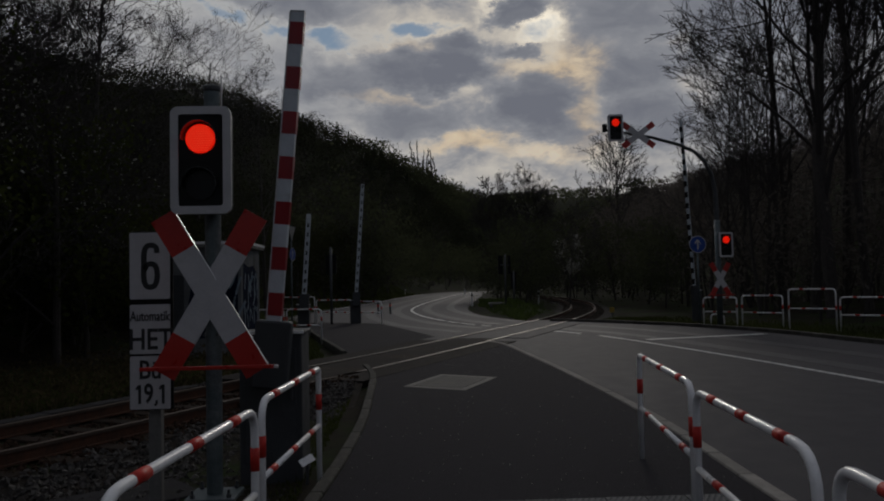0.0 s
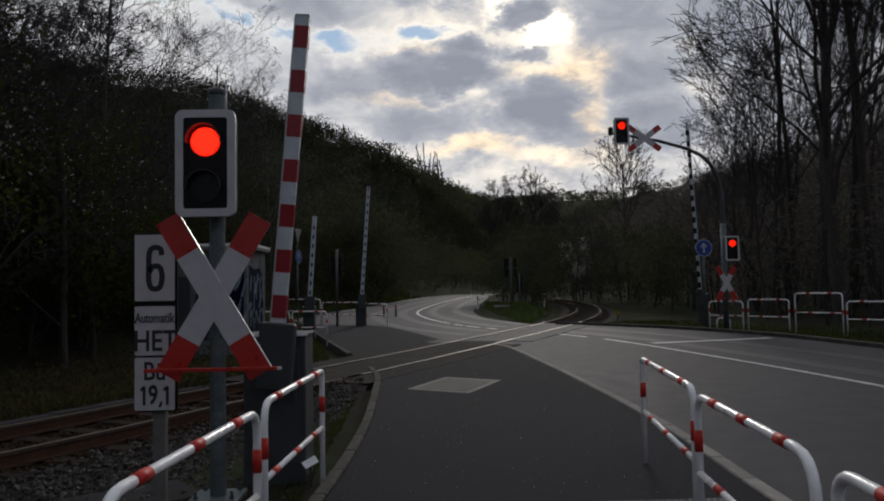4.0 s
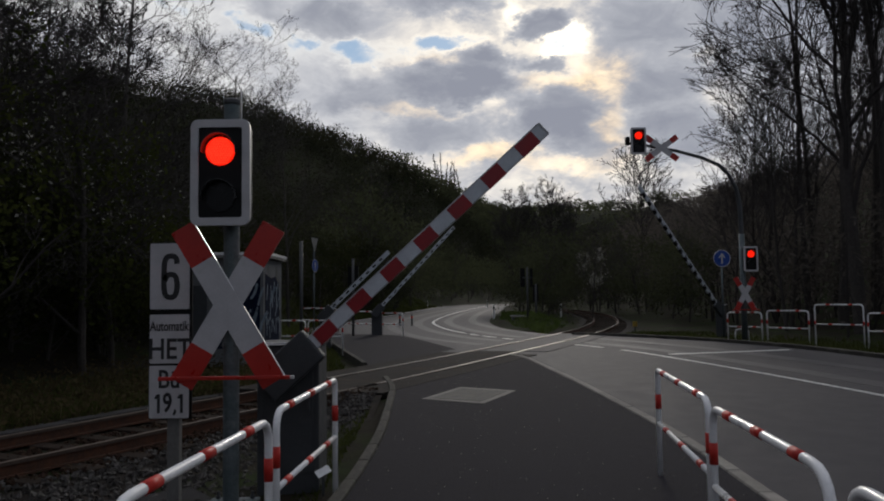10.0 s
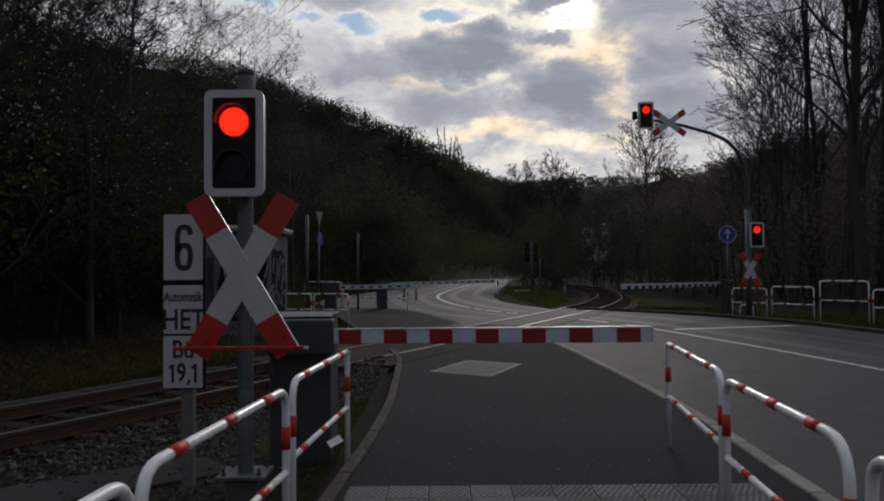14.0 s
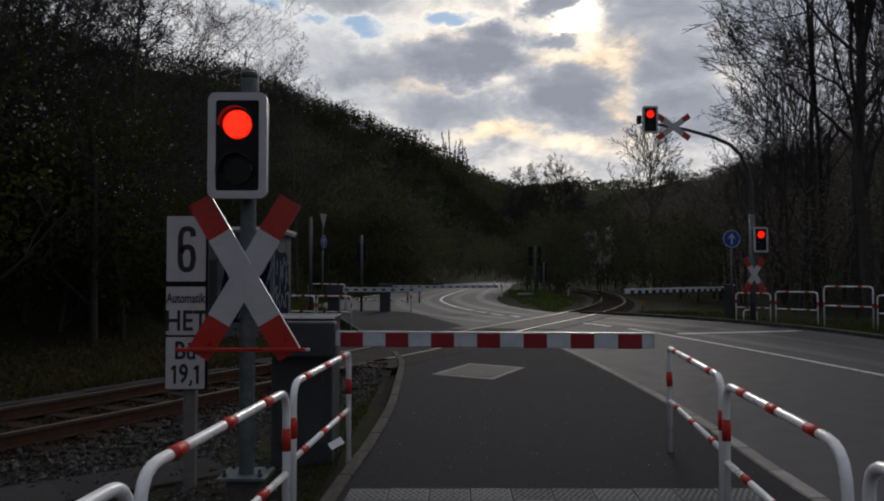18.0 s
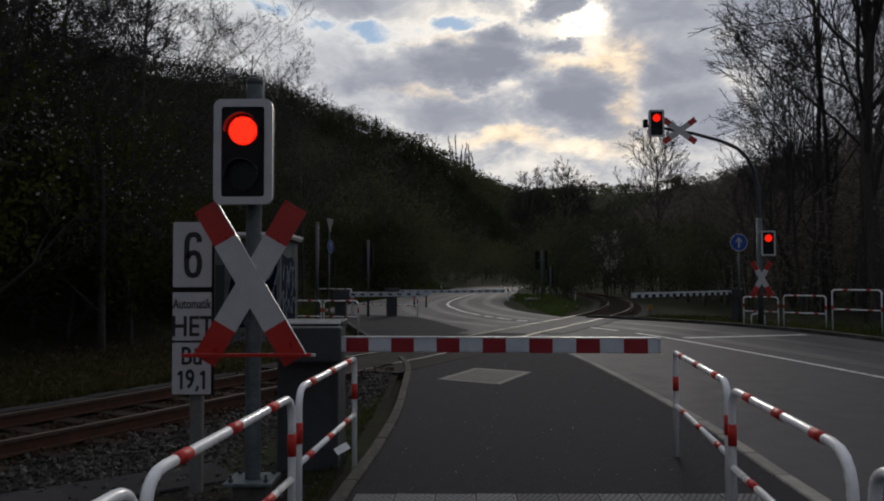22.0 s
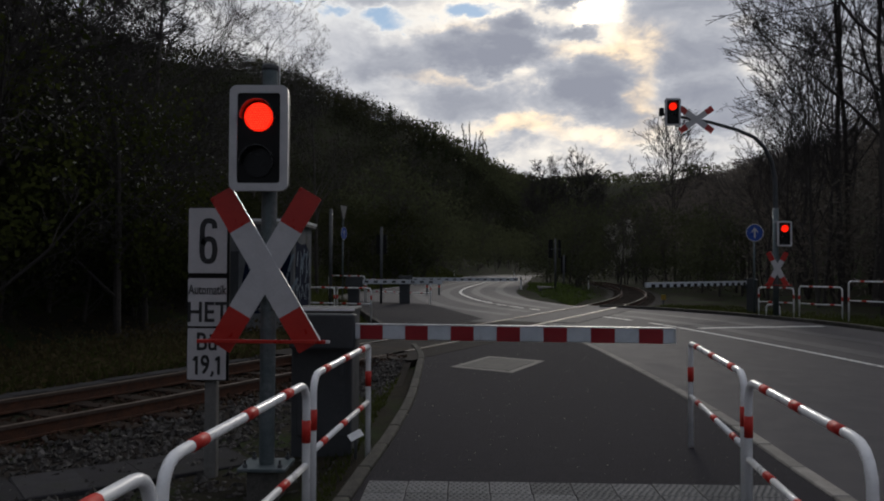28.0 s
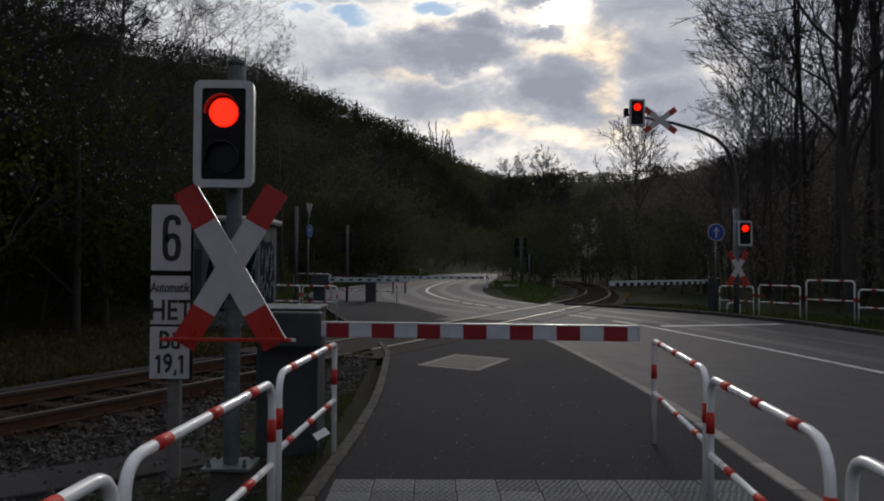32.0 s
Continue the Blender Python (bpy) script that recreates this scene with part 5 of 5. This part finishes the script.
for k, x in enumerate((1.2, 2.6, 3.4, 5.2, 6.6, 7.6, 9.4, 10.6, 12.2)):
    plant("bare_tree", x, 356 + 5 * (k % 3), *POLE, "slim upright leafless tree on the ridge", "tree", (1.0, 0.8, 1.1, 0.9)[k % 4], k * 50, "ridge trees")

SHRUB = bare_tree_data(61, 5.2, 0.07, 0.06, 11, 0.7, 3, 2)
SHRUB2 = bare_tree_data(67, 7.4, 0.09, 0.15, 18, 0.66, 6, 4)
LEAVES = [crown_leaves("leaves_%d" % k, 70 + k, 2500, 2.1, 4.4, 0.7, 0.085, M_LEAFB, 34) for k in range(3)]
TALL_LEAVES = crown_leaves("leaves_tall", 80, 1700, 2.0, 4.4, 1.2, 0.06, M_LEAF, 40)
BLOSSOM = crown_leaves("blossom", 81, 300, 1.9, 3.4, 2.8, 0.035, M_BLOSSOM, 24)
rng_ = random.Random(4)
HEDGE = "dense dark green shrub on the railway bank"
for k in range(34):
    y = 7.5 + k * 0.85 + rng_.uniform(-0.6, 0.6)
    x = left_foot(y) - 0.2 - rng_.uniform(0.0, 3.4) + 0.055 * max(0, 16 - y) * -1
    x = min(x, track_x(y) - 3.4)
    plant("shrub", x, y, *SHRUB, HEDGE, "shrub", rng_.uniform(0.5, 0.74) * (1 + 0.012 * k), rng_.uniform(0, 360), "hedge shrubs", [LEAVES[k % 3]])
for x, y, s, r in ((-8.6, 13.0, 1.1, 0), (-10.2, 16.0, 1.4, 100), (-8.4, 18.5, 1.15, 200), (-11.6, 19.5, 1.25, 300), (-12.4, 14.5, 1.3, 50), (-9.6, 22.0, 1.2, 150), (-8.6, 20.6, 0.9, 250)):
    plant("blossoming_tree", x, y, *SHRUB2, "small tree with fresh leaves and white blossom", "tree", s, r, "blossoming trees", [TALL_LEAVES, BLOSSOM])
plant("blossoming_tree", 11.0, 53.5, *SHRUB2, "slim tree with white blossom beyond the track", "tree", 0.8, 30, "blossoming trees", [crown_leaves("blossom_rich", 83, 900, 1.3, 4.6, 2.2, 0.06, M_BLOSSOM, 20)], z=0.0)
FINE_LEAVES = crown_leaves("leaves_fine", 77, 6000, 1.9, 4.3, 0.9, 0.042, M_LEAFB, 46)
for x, y, s, r in ((-11.8, 17.5, 1.3, 10), (-13.2, 20.5, 1.4, 130), (-10.6, 14.8, 1.2, 250), (-14.5, 24.0, 1.35, 60)):
    plant("leafy_tree", x, y, *SHRUB, "dark leafy tree above the railway bank", "tree", s, r, "bank trees", [FINE_LEAVES])
PALE = [crown_leaves("leaves_pale_%d" % k, 90 + k, 2400, 2.1, 4.4, 0.5, 0.08, M_VALLEY, 40) for k in range(2)]
VALLEY = "leafy spring bush between road and track"
for k, (x, y, s) in enumerate(((7.2, 52, 0.9), (8.4, 57, 1.1), (6.9, 60, 1.0), (10.2, 66, 1.4), (8.8, 72, 1.5), (12.0, 76, 1.6), (-7.6, 50, 0.8), (-8.4, 56, 1.1), (-7.0, 62, 1.2), (-6.4, 70, 1.4), (-5.8, 80, 1.6), (-4.6, 92, 1.7), (16.5, 62, 1.3), (17.5, 55, 1.2), (15.5, 50, 1.0), (14.6, 44, 0.9), (16.0, 68, 1.5), (13.5, 88, 1.8), (17.0, 84, 1.8), (3.0, 150, 2.2), (22.0, 120, 2.2), (17.0, 118, 2.0), (-6.5, 76, 2.2), (-4.6, 86, 2.0), (-8.5, 88, 2.6), (-3.5, 104, 2.3))):
    plant("shrub", x, y, *SHRUB, VALLEY, "shrub", s, k * 77, "valley shrubs", [(LEAVES[0] if x < -5 and y < 72 else PALE[k % 2])])


def woods():
    """The wooded hillsides: many crowns of leaf clumps, bare poles and dark conifers."""
    rng = np.random.default_rng(9)
    leaf, fresh, brown, poles_v, poles_f, pine = [], [], [], [], [], []
    count = 0
    while count < 5400:
        side = rng.random()
        if side < 0.58:
            y = 26 + 440 * rng.random() ** 1.15
            x = left_foot(y) - 1.5 - rng.uniform(0, 96)
        elif side < 0.80:
            y = 26 + 330 * rng.random() ** 1.3
            x = right_foot(y) + 1.0 + (46 if y < 90 else 78) * rng.random()
        else:
            y = rng.uniform(330, 760)
            x = rng.uniform(-60, 380)
        if y < 34 and -8 < x < 14:
            continue
        d = math.hypot(x, y)
        z = ground_z(x, y)
        h = rng.uniform(4.5, 9.0) * (0.78 if x > right_foot(y) else 1.0) * (0.62 + 0.38 * smooth((y - 30) / 60)) * (1.0 + 0.35 * (d > 330)) * (1.5 if x > right_foot(y) and y < 90 else 0.9 if x < left_foot(y) else 1.0)
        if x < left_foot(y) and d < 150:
            # cap h along the camera's sight line so the far ridge stays visible
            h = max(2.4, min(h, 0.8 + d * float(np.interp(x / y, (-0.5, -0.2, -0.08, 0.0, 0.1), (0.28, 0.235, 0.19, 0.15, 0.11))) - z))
        count += 1
        if rng.random() < (0.07 if y > 240 and -0.1 < x / y < 0.01 else 0.004) and 120 < y:
            n = 240
            t = rng.random(n)
            a = rng.uniform(0, 6.3, n)
            r = (1 - t) * 1.5 * rng.uniform(0.3, 1, n)
            pine.append(np.stack([x + r * np.cos(a), y + r * np.sin(a), z + 1.0 + t * h * 1.2], 1))
            continue
        n = 260 if d < 70 else 170 if d < 160 else 90 if d < 330 else 50
        w = 1.4 if d < 110 else 2.3 if d < 330 else 3.6
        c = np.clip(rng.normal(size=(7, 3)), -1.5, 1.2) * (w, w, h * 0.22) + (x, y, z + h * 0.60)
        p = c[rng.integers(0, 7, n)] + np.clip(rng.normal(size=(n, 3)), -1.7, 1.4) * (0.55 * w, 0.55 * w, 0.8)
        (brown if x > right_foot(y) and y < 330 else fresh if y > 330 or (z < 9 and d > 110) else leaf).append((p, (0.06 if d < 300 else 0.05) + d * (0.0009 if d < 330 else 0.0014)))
        for _ in range(3 if d < 110 else 1):
            px, py = x + rng.normal() * 0.8, y + rng.normal() * 0.8
            k = len(poles_v)
            w = 0.05 + d * 0.00025
            lean = rng.normal(size=2) * 0.7
            poles_v += [(px - w, py, z - 0.5), (px + w, py, z - 0.5), (px, py + w, z - 0.5), (px + lean[0], py + lean[1], z + h * rng.uniform(0.6, 0.95 if d < 110 else 0.75))]
            poles_f += [(k, k + 1, k + 3), (k + 1, k + 2, k + 3), (k + 2, k, k + 3)]
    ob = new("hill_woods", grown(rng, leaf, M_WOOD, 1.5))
    tagged(ob, "dim wooded hillside of budding brown-green trees", "woods", kind="stuff")
    ob = new("bare_woods", grown(rng, brown, M_BROWNWOOD, 2.4))
    tagged(ob, "brown leafless woods on the far slope", "woods", kind="stuff")
    ob = new("distant_woods", grown(rng, fresh, M_VALLEY))
    tagged(ob, "far woods of fresh spring green, paled in colour for haze", "woods", kind="stuff")
    ob = new("woodland_trunks", raw("woodland_trunks", poles_v, poles_f, M_TWIG))
    tagged(ob, "thin dark trunks of the hillside woods", "woods", kind="stuff")
    a, b = leaf_quads(rng, np.concatenate(pine), 0.3)
    ob = new("conifers", raw("conifers", a, b, M_PINE))
    tagged(ob, "dark pointed conifers scattered on the hillside", "woods", kind="stuff")


def grown(rng, leaf, mat, stretch=1.0):
    v, f = [], []
    for lo, hi in ((0, 0.13), (0.13, 0.18), (0.18, 0.26), (0.26, 0.4), (0.4, 0.7), (0.7, 9)):
        pts = [p for p, s in leaf if lo <= s < hi]
        if pts:
            mean = np.mean([s for p, s in leaf if lo <= s < hi])
            a, b = leaf_quads(rng, np.concatenate(pts), mean / stretch ** 0.5, stretch)
            k = len(v)
            v += a
            f += [[i + k for i in q] for q in b]
    return raw("woods", v, f, mat)


woods()


def grass(name, n, pick, mat, label, tall):
    rng = np.random.default_rng(len(name))
    v, f = [], []
    for _ in range(n):
        spot = pick(rng)
        if spot is None:
            continue
        x, y = spot
        z = ground_z(x, y) - 0.02
        h = tall * rng.uniform(0.4, 1.2)
        a = rng.uniform(0, 6.3)
        w = 0.008 + 0.0006 * y
        dx, dy = w * math.cos(a), w * math.sin(a)
        lx, ly = rng.normal(size=2) * h * 0.4
        k = len(v)
        v += [(x - dx, y - dy, z), (x + dx, y + dy, z), (x + lx, y + ly, z + h)]
        f.append((k, k + 1, k + 2))
    ob = new(name, raw(name, v, f, mat))
    tagged(ob, label, "grass", kind="stuff")


def left_verge(rng):
    y = rng.uniform(3, 34)
    x = track_x(y) - 2.3 - abs(rng.normal()) * 2.2
    if (-7.1 < x < -4.2 and 20 < y < 23.2) or (y > 14 and x > -2.2 - 0.16 * (y - 17)):
        return None
    return x, y


def right_verge(rng):
    y = rng.uniform(14, 33)
    x = np.interp(y, [14, 21.6, 25.4, 27.9, 30.3, 33], [11.4, 10.75, 9.85, 8.7, 7.6, 7.6]) + abs(rng.normal()) * 1.8 + 0.1
    if abs(x - track_x(y)) < 1.9:
        return None
    return x, y


def island(rng):
    y = rng.uniform(34, 75)
    x = np.interp(y, [34, 39.5, 49.7, 64, 75], [4.9, 4.1, 4.2, 5.6, 6.4]) + abs(rng.normal()) * 1.6
    if abs(x - track_x(y)) < 1.9:
        return None
    return x, y


def far_bank(rng):
    y = rng.uniform(33, 120)
    x = np.interp(y, [33, 38, 46, 55, 68, 99, 128], [-4.5, -6.9, -6.9, -6.2, -4.6, -2.1, 1.1]) - abs(rng.normal()) * 2.5
    return x, y


def kerb_weeds(rng):
    y = rng.uniform(1.0, 14.5)
    x = -0.95 - abs(rng.normal()) * 0.28 - (0.9 * rng.random() if rng.random() < 0.3 else 0)
    return x, y


def beyond(rng):
    y = rng.uniform(17.5, 31)
    x = np.interp(y, [17.5, 23, 31], [-1.95, -2.85, -4.2]) - abs(rng.normal()) * 1.0
    if abs(x - track_x(y)) < 1.7:
        return None
    return x, y


def litter():
    """Low undergrowth and dead leaves on the railway bank, and grit on the path."""
    rng = np.random.default_rng(31)
    pts = []
    for _ in range(26000):
        y = rng.uniform(2, 32)
        x = track_x(y) - 2.0 - abs(rng.normal()) * 3.6
        if (-7.1 < x < -4.2 and 20 < y < 23.2) or (y > 14 and x > -2.4 - 0.16 * (y - 17)):
            continue
        pts.append((x, y, ground_z(x, y) + abs(rng.normal()) * 0.16 + 0.02))
    v, f = leaf_quads(rng, np.array(pts), 0.045)
    ob = new("undergrowth", raw("undergrowth", v, f, M_UNDER))
    tagged(ob, "low brambles and dead leaves on the bank", "undergrowth", kind="stuff")
    pts = np.stack([rng.uniform(-0.6, 2.6, 1300), rng.uniform(1.5, 20, 1300), np.full(1300, 0.006)], 1)
    v, f = leaf_quads(rng, pts, 0.0065)
    ob = new("path_grit", raw("path_grit", v, f, M_GRIT))
    tagged(ob, "pale specks of grit scattered on the asphalt path", "grit", kind="stuff")
    y = rng.uniform(4, 13.5, 70)
    pts = np.stack([-1.0 - rng.uniform(0, 0.9, 70), y, np.array([verge_z(k) for k in y]) + 0.03], 1)
    v, f = leaf_quads(rng, pts, 0.014)
    ob = new("litter_scraps", raw("litter_scraps", v, f, M_GRIT))
    tagged(ob, "tiny pale scraps of litter on the gravel verge", "litter", kind="stuff")


litter()
grass("grass_left_verge", 30000, left_verge, M_GRASS, "rough grass along the railway bank", 0.2)
grass("dry_grass_left", 5000, left_verge, M_DRY, "dry pale grass stalks along the bank", 0.24)
grass("grass_right_verge", 9000, right_verge, M_GRASS, "grass strip behind the far kerb", 0.16)
grass("grass_island", 10000, island, M_FRESH, "bright grass on the verge between road and track", 0.2)
grass("grass_far_bank", 14000, far_bank, M_GRASS, "grassy bank beside the far road", 0.38)
grass("kerb_weed", 4200, kerb_weeds, M_GRASS, "small weeds along the path's edging", 0.06)
grass("grass_beyond", 4000, beyond, M_GRASS, "grass beside the footpath beyond the track", 0.14)


# ---------------------------------------------------------------- what moves
LOWERING = [(0.0, 84.5), (6.6, 84.5), (7.0, 83.0), (7.5, 78.5), (8.0, 72.0), (8.5, 64.5), (9.0, 56.4), (9.5, 49.0), (10.0, 41.8), (10.5, 34.6), (11.0, 27.8),
            (11.5, 21.8), (12.0, 15.0), (12.5, 9.0), (13.0, 4.7), (13.5, 1.9), (14.0, 0.4), (14.5, 0.0), (32.0, 0.0)]


def motions():
    for thing_, x, y, z, yaw, late, rise in ((BOOM_NEAR, -1.24, 6.84, 1.028, -5.0, 0.0, 1.004), (BOOM_A, -3.75, 26.5, 1.07, 0, 0.1, 1.018), (BOOM_B, -2.45, 33.0, 1.05, 10, 0.3, 1.015), (BOOM_C, 10.38, 27.9, 1.07, 222, -0.2, 1.0)):
        walk(thing_, [(t + late * (0 < t < 32), pose(x, y, z, 0, -a * rise, yaw)) for t, a in LOWERING])


motions()
